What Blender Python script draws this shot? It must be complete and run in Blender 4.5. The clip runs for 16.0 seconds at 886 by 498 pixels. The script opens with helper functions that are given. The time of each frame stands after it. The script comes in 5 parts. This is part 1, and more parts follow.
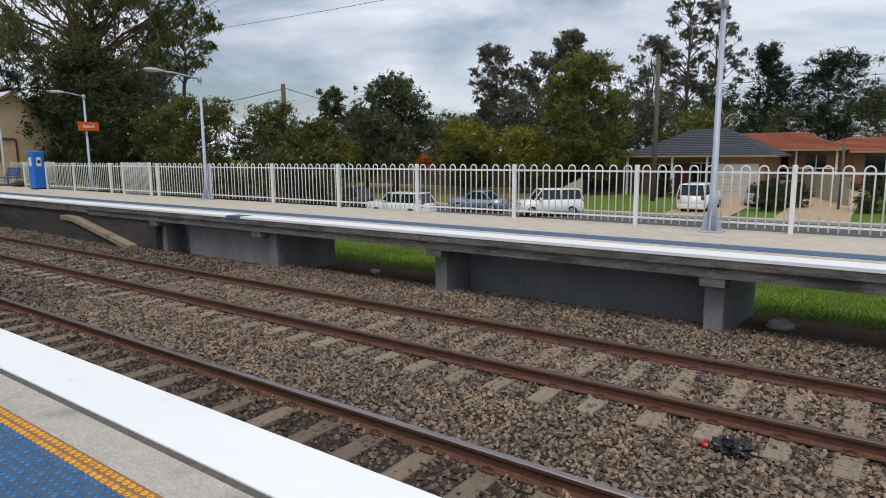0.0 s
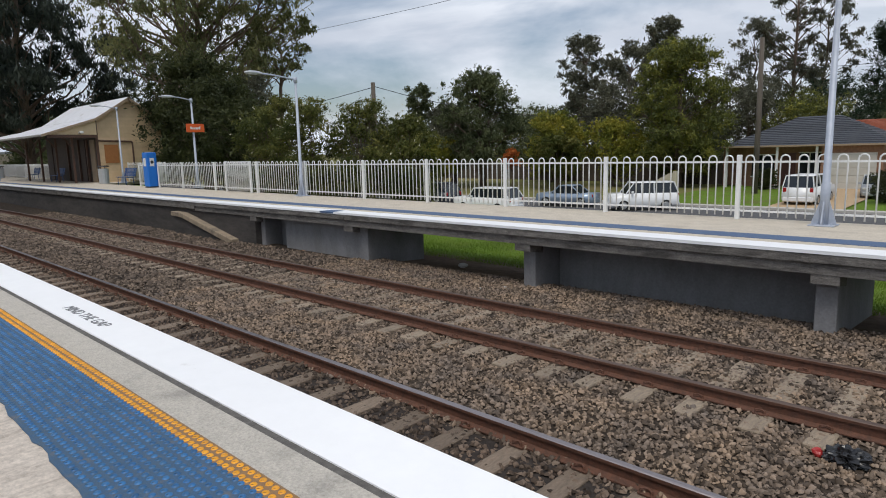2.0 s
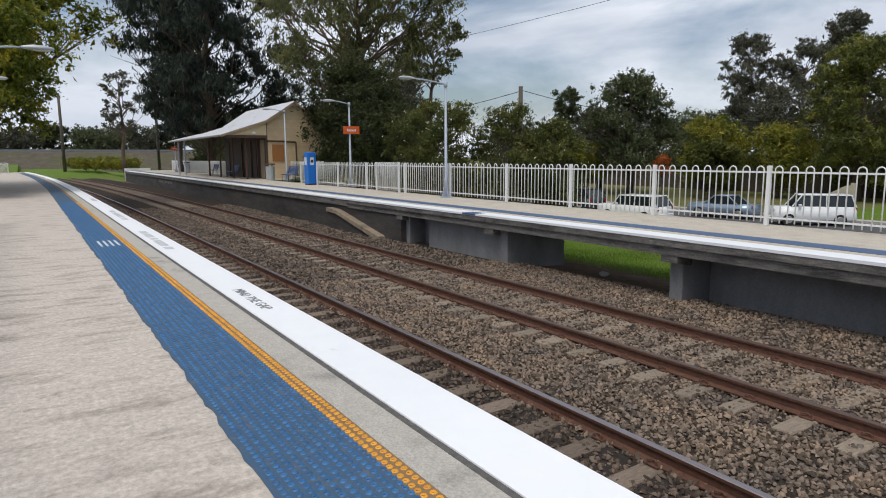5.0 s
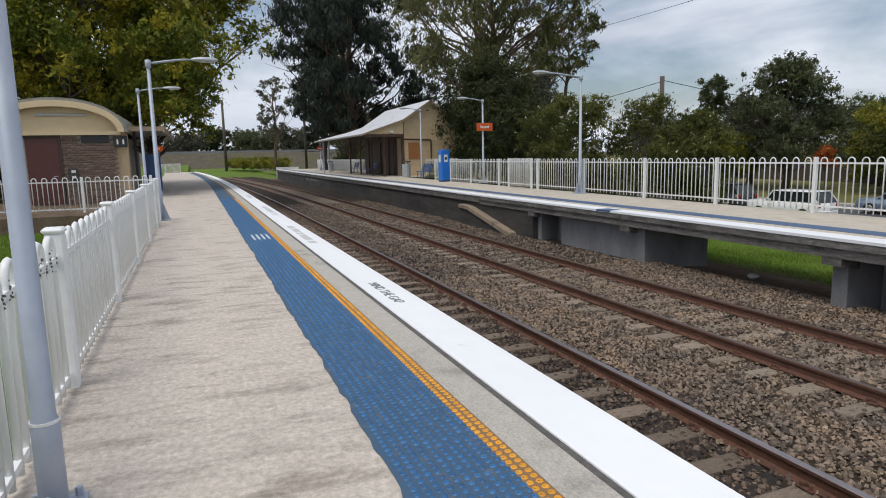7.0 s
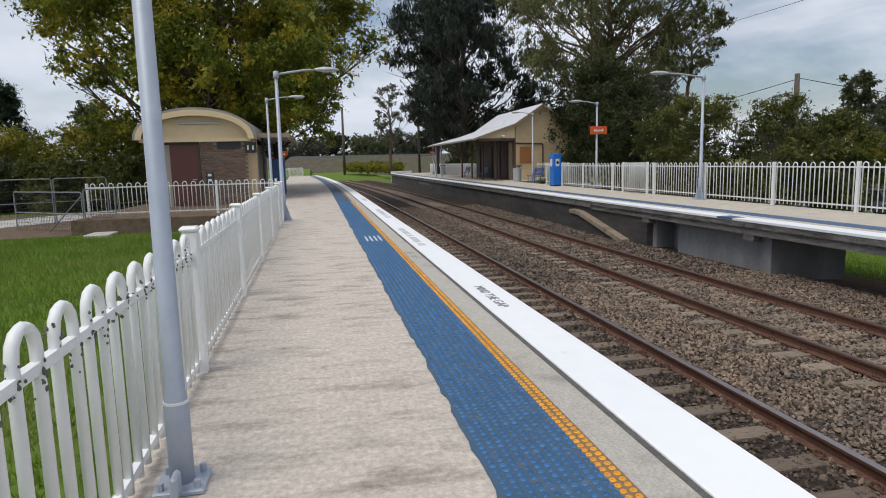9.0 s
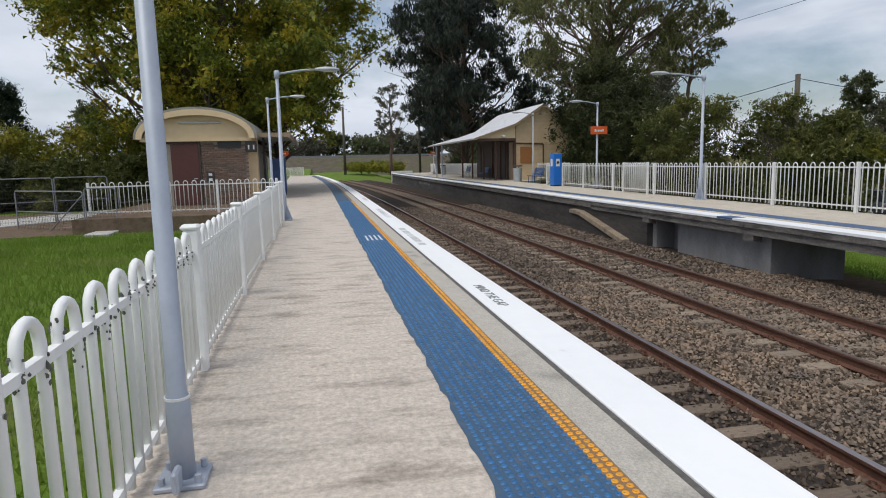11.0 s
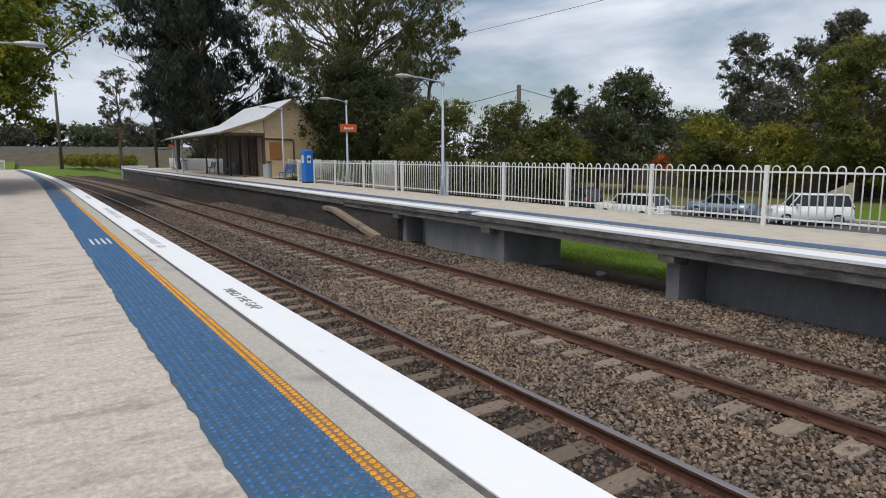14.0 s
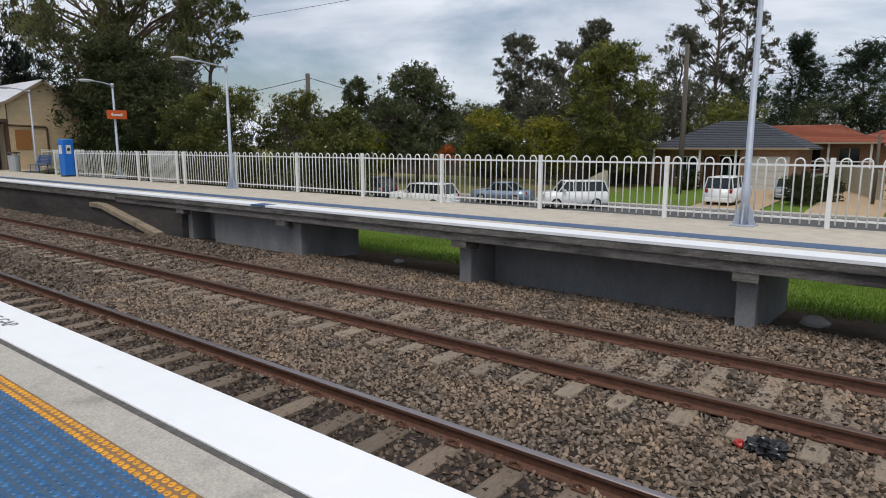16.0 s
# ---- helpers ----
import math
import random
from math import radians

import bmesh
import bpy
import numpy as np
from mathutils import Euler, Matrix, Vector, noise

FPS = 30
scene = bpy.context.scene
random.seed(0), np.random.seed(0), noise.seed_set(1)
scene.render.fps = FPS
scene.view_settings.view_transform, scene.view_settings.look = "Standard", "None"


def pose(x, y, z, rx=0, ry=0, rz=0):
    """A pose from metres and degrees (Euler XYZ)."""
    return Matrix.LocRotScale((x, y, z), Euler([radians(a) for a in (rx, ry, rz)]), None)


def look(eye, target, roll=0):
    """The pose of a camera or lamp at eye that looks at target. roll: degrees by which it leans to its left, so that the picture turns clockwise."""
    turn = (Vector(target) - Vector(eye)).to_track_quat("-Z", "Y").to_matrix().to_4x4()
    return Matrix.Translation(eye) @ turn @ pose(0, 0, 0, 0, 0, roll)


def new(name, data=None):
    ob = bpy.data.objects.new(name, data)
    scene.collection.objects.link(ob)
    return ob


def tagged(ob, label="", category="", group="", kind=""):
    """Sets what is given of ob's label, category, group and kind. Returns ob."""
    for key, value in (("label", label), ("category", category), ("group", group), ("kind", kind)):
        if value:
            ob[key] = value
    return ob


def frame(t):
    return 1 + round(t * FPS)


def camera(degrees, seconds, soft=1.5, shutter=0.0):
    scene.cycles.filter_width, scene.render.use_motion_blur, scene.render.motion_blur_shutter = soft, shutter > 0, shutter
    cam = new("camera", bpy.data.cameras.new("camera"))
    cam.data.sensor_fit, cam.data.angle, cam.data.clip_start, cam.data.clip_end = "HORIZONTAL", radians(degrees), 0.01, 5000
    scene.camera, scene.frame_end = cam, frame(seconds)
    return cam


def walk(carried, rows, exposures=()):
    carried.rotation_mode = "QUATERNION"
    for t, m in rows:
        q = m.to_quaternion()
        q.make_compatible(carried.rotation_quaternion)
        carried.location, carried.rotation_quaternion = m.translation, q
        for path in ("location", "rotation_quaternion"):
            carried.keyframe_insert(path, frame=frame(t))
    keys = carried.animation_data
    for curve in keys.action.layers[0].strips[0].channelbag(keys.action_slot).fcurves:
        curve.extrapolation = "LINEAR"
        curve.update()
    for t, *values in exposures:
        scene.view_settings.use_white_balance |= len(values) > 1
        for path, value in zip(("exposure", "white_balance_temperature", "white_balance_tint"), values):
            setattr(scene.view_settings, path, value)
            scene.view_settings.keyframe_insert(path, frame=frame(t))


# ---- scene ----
cam = camera(70.6, 16.0, soft=1.0)
PATH = [
    (0, (0.245, -1.967, 1.427), (-0.9113, -0.3629, 1.1301), -0.39),
    (0.5, (0.227, -1.976, 1.416), (-0.9960, -0.4229, 1.1137), -0.46),
    (1, (0.222, -1.976, 1.414), (-1.0647, -0.4770, 1.1024), -1.06),
    (1.5, (0.221, -1.978, 1.413), (-1.1046, -0.5126, 1.1046), -1.15),
    (2, (0.206, -1.981, 1.412), (-1.1608, -0.5544, 1.1041), -1.43),
    (2.5, (0.191, -1.991, 1.412), (-1.2270, -0.6130, 1.1109), -1.02),
    (3, (0.201, -2.005, 1.416), (-1.2846, -0.6997, 1.1176), -1.30),
    (5.3, (0.244, -2.022, 1.414), (-1.4465, -0.9927, 1.1259), -0.28),
    (5.5, (0.240, -2.014, 1.416), (-1.4795, -1.0328, 1.1290), -0.35),
    (6, (0.235, -1.997, 1.417), (-1.5371, -1.1163, 1.1285), -1.03),
    (6.5, (0.237, -2.004, 1.420), (-1.5739, -1.2061, 1.1271), -1.45),
    (7, (0.227, -1.992, 1.419), (-1.6159, -1.2747, 1.1228), -1.24),
    (7.5, (0.230, -1.989, 1.423), (-1.6521, -1.3766, 1.1348), -1.27),
    (8, (0.246, -1.985, 1.423), (-1.6642, -1.4634, 1.1431), -1.13),
    (8.5, (0.259, -1.973, 1.424), (-1.6719, -1.5314, 1.1485), -1.27),
    (8.7, (0.263, -1.967, 1.426), (-1.6742, -1.5535, 1.1505), -1.30),
    (10.8, (0.297, -1.965, 1.417), (-1.6555, -1.6318, 1.1407), -1.41),
    (11, (0.297, -1.965, 1.418), (-1.6464, -1.5826, 1.1422), -1.25),
    (11.5, (0.290, -1.965, 1.420), (-1.6148, -1.4217, 1.1418), -0.99),
    (12, (0.281, -1.965, 1.421), (-1.5859, -1.3017, 1.1454), -0.91),
    (12.5, (0.262, -1.969, 1.417), (-1.5653, -1.2050, 1.1379), -0.58),
    (13, (0.243, -1.961, 1.416), (-1.5384, -1.0973, 1.1310), -0.52),
    (13.5, (0.227, -1.946, 1.415), (-1.4924, -0.9664, 1.1236), -0.33),
    (14, (0.211, -1.933, 1.414), (-1.4373, -0.8394, 1.1193), -0.15),
    (14.5, (0.182, -1.925, 1.412), (-1.3417, -0.6662, 1.1082), -0.31),
    (15, (0.149, -1.922, 1.407), (-1.2505, -0.5285, 1.0913), 0.01),
    (15.5, (0.135, -1.928, 1.408), (-1.1908, -0.4646, 1.0920), -0.25),
    (16, (0.135, -1.920, 1.409), (-1.0738, -0.3603, 1.0839), -0.01),
]
walk(cam, [(t, look(eye, target, roll)) for t, eye, target, roll in PATH])

# ---- light ----
world = bpy.data.worlds.new("world")
scene.world = world
world.use_nodes = True
wn, wl = world.node_tree.nodes, world.node_tree.links
wn.clear()
wout = wn.new("ShaderNodeOutputWorld")
bg = wn.new("ShaderNodeBackground")
bg.inputs[1].default_value = 0.1
sky = wn.new("ShaderNodeTexSky")
sky.sky_type = 'NISHITA'
sky.sun_disc = False
sky.sun_elevation = radians(62)
sky.sun_rotation = radians(200)
sky.air_density, sky.dust_density = 1.0, 1.5
wtc = wn.new("ShaderNodeTexCoord")
wmap = wn.new("ShaderNodeMapping")
wmap.inputs["Scale"].default_value = (1.0, 1.0, 3.2)
wnoise = wn.new("ShaderNodeTexNoise")
wnoise.inputs["Scale"].default_value = 2.3
wnoise.inputs["Detail"].default_value = 7.0
wnoise.inputs["Roughness"].default_value = 0.55
wnoise.inputs["Distortion"].default_value = 0.3
wramp = wn.new("ShaderNodeValToRGB")
wramp.color_ramp.elements[0].position, wramp.color_ramp.elements[1].position = 0.33, 0.53
wnoise2 = wn.new("ShaderNodeTexNoise")
wnoise2.inputs["Scale"].default_value = 3.1
wnoise2.inputs["Detail"].default_value = 6.0
wtint = wn.new("ShaderNodeValToRGB")
wtint.color_ramp.elements[0].position, wtint.color_ramp.elements[1].position = 0.34, 0.66
wtint.color_ramp.elements[0].color = (5.5, 6.05, 7.1, 1)
wtint.color_ramp.elements[1].color = (8.3, 8.8, 9.7, 1)
wmix = wn.new("ShaderNodeMix")
wmix.data_type = 'RGBA'
wl.new(wtc.outputs["Generated"], wmap.inputs["Vector"])
wl.new(wmap.outputs[0], wnoise.inputs["Vector"])
wl.new(wmap.outputs[0], wnoise2.inputs["Vector"])
wl.new(wnoise.outputs["Fac"], wramp.inputs[0])
wl.new(wnoise2.outputs["Fac"], wtint.inputs[0])
wl.new(wramp.outputs[0], wmix.inputs[0])
wl.new(sky.outputs[0], wmix.inputs[6])
wl.new(wtint.outputs[0], wmix.inputs[7])
wl.new(wmix.outputs[2], bg.inputs[0])
wl.new(bg.outputs[0], wout.inputs[0])
sun = new("sun", bpy.data.lights.new("sun", 'SUN'))
sun.data.energy, sun.data.angle, sun.data.color = 1.8, radians(30), (1.0, 0.95, 0.87)
sun.matrix_world = look((5, -9, 20), (0, 0, 0))


# ---- materials ----
def mat(name, col, col2=None, scale=8.0, rough=0.7, metal=0.0, bump=0.0, bscale=60.0, spots=None, sscale=1.2, smin=0.52, smax=0.68, rnd=0.0, island=0.0, stretch=None, spec=None, fine=0.0, famt=0.22):
    """Two-scale procedural surface: grain between col and col2, stains of colour spots, fine relief."""
    m = bpy.data.materials.new(name)
    m.use_nodes = True
    n, l = m.node_tree.nodes, m.node_tree.links
    b = n["Principled BSDF"]
    b.inputs["Roughness"].default_value, b.inputs["Metallic"].default_value = rough, metal
    if spec is not None:
        b.inputs["Specular IOR Level"].default_value = spec
    tc = n.new("ShaderNodeTexCoord")
    vec = tc.outputs["Object"]
    if stretch:
        mp = n.new("ShaderNodeMapping")
        mp.inputs["Scale"].default_value = stretch
        l.new(vec, mp.inputs["Vector"])
        vec = mp.outputs[0]
    col2 = col2 or tuple(c * 0.8 for c in col)
    tx = n.new("ShaderNodeTexNoise")
    tx.inputs["Scale"].default_value, tx.inputs["Detail"].default_value = scale, 8.0
    tx.inputs["Roughness"].default_value = 0.68
    l.new(vec, tx.inputs["Vector"])
    rp = n.new("ShaderNodeValToRGB")
    rp.color_ramp.elements[0].position, rp.color_ramp.elements[1].position = 0.33, 0.67
    rp.color_ramp.elements[0].color, rp.color_ramp.elements[1].color = (*col2, 1), (*col, 1)
    l.new(tx.outputs["Fac"], rp.inputs[0])
    out = rp.outputs[0]
    if spots:
        t2 = n.new("ShaderNodeTexNoise")
        t2.inputs["Scale"].default_value, t2.inputs["Detail"].default_value = sscale, 8.0
        t2.inputs["Roughness"].default_value = 0.65
        l.new(vec, t2.inputs["Vector"])
        r2 = n.new("ShaderNodeMapRange")
        r2.inputs[1].default_value, r2.inputs[2].default_value = smin, smax
        l.new(t2.outputs["Fac"], r2.inputs[0])
        mx = n.new("ShaderNodeMix")
        mx.data_type = 'RGBA'
        mx.inputs[7].default_value = (*spots, 1)
        l.new(r2.outputs[0], mx.inputs[0])
        l.new(out, mx.inputs[6])
        out = mx.outputs[2]
    if rnd or island:
        if rnd:
            src, amt = n.new("ShaderNodeObjectInfo").outputs["Random"], rnd
        else:
            src, amt = n.new("ShaderNodeNewGeometry").outputs["Random Per Island"], island
        mr = n.new("ShaderNodeMapRange")
        mr.inputs[3].default_value, mr.inputs[4].default_value = 1 - amt, 1 + amt
        l.new(src, mr.inputs[0])
        hv = n.new("ShaderNodeHueSaturation")
        l.new(mr.outputs[0], hv.inputs["Value"])
        l.new(out, hv.inputs["Color"])
        out = hv.outputs[0]
    if fine:
        t4 = n.new("ShaderNodeTexNoise")
        t4.inputs["Scale"].default_value, t4.inputs["Detail"].default_value = fine, 5.0
        t4.inputs["Roughness"].default_value = 0.75
        l.new(tc.outputs["Object"], t4.inputs["Vector"])
        m4 = n.new("ShaderNodeMapRange")
        m4.inputs[1].default_value, m4.inputs[2].default_value = 0.3, 0.7
        m4.inputs[3].default_value, m4.inputs[4].default_value = 1 - famt, 1 + famt
        l.new(t4.outputs["Fac"], m4.inputs[0])
        h4 = n.new("ShaderNodeHueSaturation")
        l.new(m4.outputs[0], h4.inputs["Value"])
        l.new(out, h4.inputs["Color"])
        out = h4.outputs[0]
    l.new(out, b.inputs["Base Color"])
    if bump:
        t3 = n.new("ShaderNodeTexNoise")
        t3.inputs["Scale"].default_value, t3.inputs["Detail"].default_value = bscale, 4.0
        l.new(vec, t3.inputs["Vector"])
        bp = n.new("ShaderNodeBump")
        bp.inputs["Strength"].default_value, bp.inputs["Distance"].default_value = bump, 0.02
        l.new(t3.outputs["Fac"], bp.inputs["Height"])
        l.new(bp.outputs[0], b.inputs["Normal"])
    return m


def leafmat(name, a, b_, c):
    """Foliage: three greens mixed leaf by leaf, slightly see-through to light."""
    m = bpy.data.materials.new(name)
    m.use_nodes = True
    n, l = m.node_tree.nodes, m.node_tree.links
    b = n["Principled BSDF"]
    b.inputs["Roughness"].default_value = 0.55
    b.inputs["Specular IOR Level"].default_value = 0.25
    g = n.new("ShaderNodeNewGeometry")
    rp = n.new("ShaderNodeValToRGB")
    rp.color_ramp.elements[0].color, rp.color_ramp.elements[1].color = (*a, 1), (*c, 1)
    e = rp.color_ramp.elements.new(0.5)
    e.color = (*b_, 1)
    tc = n.new("ShaderNodeTexCoord")
    tx = n.new("ShaderNodeTexNoise")
    tx.inputs["Scale"].default_value = 0.6
    tx.inputs["Detail"].default_value = 3.0
    l.new(tc.outputs["Object"], tx.inputs["Vector"])
    mm = n.new("ShaderNodeMath")
    mm.operation = 'MULTIPLY_ADD'
    mm.inputs[1].default_value = 0.45
    l.new(g.outputs["Random Per Island"], mm.inputs[0])
    m2 = n.new("ShaderNodeMapRange")
    m2.inputs[1].default_value, m2.inputs[2].default_value, m2.inputs[3].default_value, m2.inputs[4].default_value = 0.35, 0.65, 0.0, 0.6
    l.new(tx.outputs["Fac"], m2.inputs[0])
    l.new(m2.outputs[0], mm.inputs[2])
    l.new(mm.outputs[0], rp.inputs[0])
    l.new(rp.outputs[0], b.inputs["Base Color"])
    tr = n.new("ShaderNodeBsdfTranslucent")
    l.new(rp.outputs[0], tr.inputs[0])
    ms = n.new("ShaderNodeMixShader")
    ms.inputs[0].default_value = 0.3
    l.new(b.outputs[0], ms.inputs[1])
    l.new(tr.outputs[0], ms.inputs[2])
    l.new(ms.outputs[0], n["Material Output"].inputs[0])
    return m


M_conc = mat("platform_concrete", (0.61, 0.54, 0.468), (0.49, 0.428, 0.368), 3.2, 0.85, 0, 0.35, 40, (0.285, 0.24, 0.2), 1.2, 0.51, 0.70, stretch=(4.0, 1.3, 1), fine=26, famt=0.3)
M_concf = mat("far_deck_concrete", (0.56, 0.50, 0.41), (0.45, 0.40, 0.33), 3.0, 0.85, 0, 0.5, 40, (0.36, 0.31, 0.25), 1.2, 0.55, 0.78, fine=30)
M_conc_e = mat("edge_concrete", (0.50, 0.465, 0.41), (0.42, 0.39, 0.345), 10, 0.85, 0, 0.5, 80, (0.2, 0.19, 0.17), 2.5, 0.55, 0.75, fine=60, famt=0.25)
M_groove = mat("edge_grime", (0.14, 0.13, 0.12), (0.08, 0.075, 0.07), 20, 0.9, 0, 0.5, 90)
M_white = mat("edge_white_paint", (0.90, 0.905, 0.915), (0.87, 0.875, 0.885), 5, 0.5, 0, 0.08, 120, (0.6, 0.59, 0.57), 3.0, 0.66, 0.8)
M_white2 = mat("worn_white_paint", (0.82, 0.83, 0.85), (0.76, 0.77, 0.79), 5, 0.6, 0, 0.1, 90, (0.45, 0.44, 0.43), 1.6, 0.66, 0.8)
M_blue = mat("tactile_blue_base", (0.035, 0.10, 0.20), (0.065, 0.105, 0.15), 30, 0.7, 0, 0.3, 120, (0.16, 0.145, 0.13), 9, 0.55, 0.75)
M_bluef = mat("worn_blue_strip", (0.045, 0.10, 0.22), (0.075, 0.115, 0.185), 12, 0.65, 0, 0.2, 60, (0.2, 0.2, 0.2), 1.4, 0.62, 0.8)
M_bdot = mat("tactile_blue_dot", (0.018, 0.125, 0.33), (0.035, 0.14, 0.29), 6, 0.45, island=0.25)
M_yel = mat("tactile_yellow_base", (0.30, 0.17, 0.07), (0.2, 0.13, 0.075), 26, 0.75, 0, 0.3, 100)
M_ydot = mat("tactile_yellow_dot", (0.80, 0.36, 0.02), (0.7, 0.3, 0.02), 8, 0.5, island=0.15)
M_text = mat("stencil_paint", (0.10, 0.11, 0.12), (0.3, 0.3, 0.31), 30, 0.7)
M_textf = mat("faded_stencil_paint", (0.42, 0.43, 0.44), (0.62, 0.63, 0.64), 30, 0.7)
M_texw = mat("white_stencil_paint", (0.7, 0.72, 0.75), (0.5, 0.52, 0.55), 30, 0.7)
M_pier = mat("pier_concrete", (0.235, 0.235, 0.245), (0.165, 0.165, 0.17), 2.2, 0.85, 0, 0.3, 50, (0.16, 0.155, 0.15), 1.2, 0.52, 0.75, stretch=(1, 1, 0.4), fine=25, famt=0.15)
M_slab = mat("weathered_slab_edge", (0.21, 0.195, 0.18), (0.10, 0.092, 0.085), 9, 0.9, 0, 0.5, 50, (0.05, 0.046, 0.043), 2.5, 0.48, 0.66, stretch=(0.5, 1, 2), fine=40, famt=0.3)
M_coping = mat("tan_concrete_coping", (0.34, 0.27, 0.19), (0.22, 0.175, 0.125), 6, 0.9, 0, 0.5, 40, (0.10, 0.085, 0.07), 2.0, 0.52, 0.7, fine=30)
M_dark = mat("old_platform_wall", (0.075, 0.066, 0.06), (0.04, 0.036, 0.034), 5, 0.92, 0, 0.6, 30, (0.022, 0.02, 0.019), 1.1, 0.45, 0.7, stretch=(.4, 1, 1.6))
M_rail = mat("rusty_rail", (0.16, 0.07, 0.042), (0.08, 0.04, 0.028), 18, 0.75, 0.1, 0.4, 90)
M_brownhead = mat("dull_rail_head", (0.13, 0.085, 0.065), (0.09, 0.06, 0.05), 12, 0.5, 0.4, stretch=(0.3, 8, 8))
M_steel = mat("polished_rail_head", (0.36, 0.32, 0.32), (0.24, 0.21, 0.21), 12, 0.4, 0.9, stretch=(0.3, 8, 8))
M_sleep = mat("weathered_sleeper", (0.32, 0.255, 0.185), (0.2, 0.16, 0.122), 14, 0.9, 0, 0.6, 60, (0.15, 0.12, 0.1), 3, 0.52, 0.75, rnd=0.2, stretch=(2.5, 0.6, 2))
M_sleepd = mat("dark_sleeper", (0.25, 0.19, 0.14), (0.14, 0.108, 0.082), 14, 0.9, 0, 0.6, 60, (0.07, 0.06, 0.05), 3, 0.5, 0.75, rnd=0.2, stretch=(2.5, 0.6, 2))
M_stone = mat("ballast_stone", (0.245, 0.178, 0.125), (0.115, 0.096, 0.084), 1.6, 0.95, island=0.75, spec=0.2)
M_stoned = mat("sooty_ballast_stone", (0.155, 0.112, 0.085), (0.07, 0.056, 0.046), 1.5, 0.95, island=0.7, spec=0.2)
M_stonem = mat("brown_ballast_stone", (0.17, 0.13, 0.10), (0.09, 0.072, 0.06), 1.5, 0.95, island=0.7, spec=0.2)
# bed colour is darkened to stand for shade between the loose stones
M_bed = mat("gap_shaded_ballast_bed", (0.075, 0.058, 0.045), (0.02, 0.016, 0.013), 24, 0.95, 0, 1.0, 24, spec=0.1)
M_bedd = mat("sooty_ballast_bed", (0.06, 0.05, 0.045), (0.03, 0.026, 0.024), 24, 0.95, 0, 1.0, 24, spec=0.1)
M_fence = mat("white_fence_paint", (0.80, 0.80, 0.79), (0.72, 0.725, 0.72), 7, 0.4, 0, 0.05, 60)
M_fencen = mat("weathered_white_fence_paint", (0.88, 0.88, 0.87), (0.80, 0.81, 0.80), 4, 0.45, 0, 0.06, 60, (0.2, 0.21, 0.17), 9.0, 0.69, 0.76)
M_lich = mat("grey_lichen", (0.2, 0.2, 0.17), (0.1, 0.1, 0.085), 60, 1.0, 0, 0.8, 90)
M_galv = mat("galvanised_steel", (0.44, 0.48, 0.56), (0.36, 0.40, 0.475), 5, 0.5, 0.2, 0.05, 40)
M_lamp = mat("lamp_housing", (0.5, 0.52, 0.54), (0.42, 0.44, 0.46), 8, 0.45, 0.3)
M_lens = mat("lamp_lens", (0.6, 0.6, 0.57), (0.5, 0.5, 0.48), 10, 0.25)
M_sign = mat("orange_sign", (0.72, 0.12, 0.02), (0.66, 0.1, 0.018), 4, 0.45)
M_letter = mat("white_lettering", (0.8, 0.78, 0.74), None, 10, 0.6)
M_bluebox = mat("blue_enamel", (0.015, 0.17, 0.62), (0.012, 0.15, 0.55), 3, 0.4)
M_bench = mat("blue_bench_steel", (0.05, 0.11, 0.27), (0.04, 0.085, 0.21), 6, 0.45, 0.1)
M_wboard = mat("cream_weatherboard", (0.66, 0.50, 0.31), (0.58, 0.43, 0.26), 2.5, 0.7, 0, 0.15, 30, rnd=0.05)
M_trim = mat("brown_trim", (0.12, 0.06, 0.04), (0.08, 0.045, 0.03), 6, 0.6)
M_roofm = mat("pale_iron_roof", (0.72, 0.73, 0.77), (0.64, 0.65, 0.69), 2.0, 0.45, 0.2, 0.1, 20, (0.4, 0.37, 0.35), 1.2, 0.58, 0.7)
M_recess = mat("dark_timber_and_shade", (0.07, 0.045, 0.035), (0.04, 0.028, 0.022), 6, 0.7)
M_tan = mat("tan_boards", (0.36, 0.27, 0.18), (0.27, 0.2, 0.13), 7, 0.7, stretch=(3, 3, 0.4))
M_shut = mat("orange_brown_shutter", (0.38, 0.16, 0.05), (0.32, 0.13, 0.04), 8, 0.7)
M_brick = mat("brown_brick", (0.21, 0.14, 0.105), (0.15, 0.10, 0.08), 9, 0.9, 0, 0.4, 60, rnd=0.25)
M_mortar = mat("mortar", (0.38, 0.34, 0.29), (0.3, 0.27, 0.23), 20, 0.95)
M_cream = mat("cream_paint", (0.74, 0.58, 0.36), (0.68, 0.53, 0.32), 3, 0.6, 0, 0.05, 40)
M_archroof = mat("grey_roof_sheet", (0.33, 0.32, 0.29), (0.26, 0.25, 0.23), 4, 0.6, 0.2)
M_door = mat("maroon_door", (0.105, 0.035, 0.028), (0.085, 0.03, 0.024), 4, 0.5)
M_black = mat("black_paint", (0.02, 0.02, 0.022), (0.03, 0.03, 0.032), 8, 0.5)
M_grass = mat("mown_grass", (0.14, 0.22, 0.026), (0.085, 0.15, 0.018), 5, 0.9, 0, 0.9, 55, (0.13, 0.12, 0.05), 0.5, 0.5, 0.72, spec=0.15)
M_field = mat("dry_field_grass", (0.17, 0.165, 0.06), (0.11, 0.12, 0.038), 1.3, 0.95, 0, 1.0, 14, (0.21, 0.175, 0.085), 0.14, 0.45, 0.65, spec=0.1)
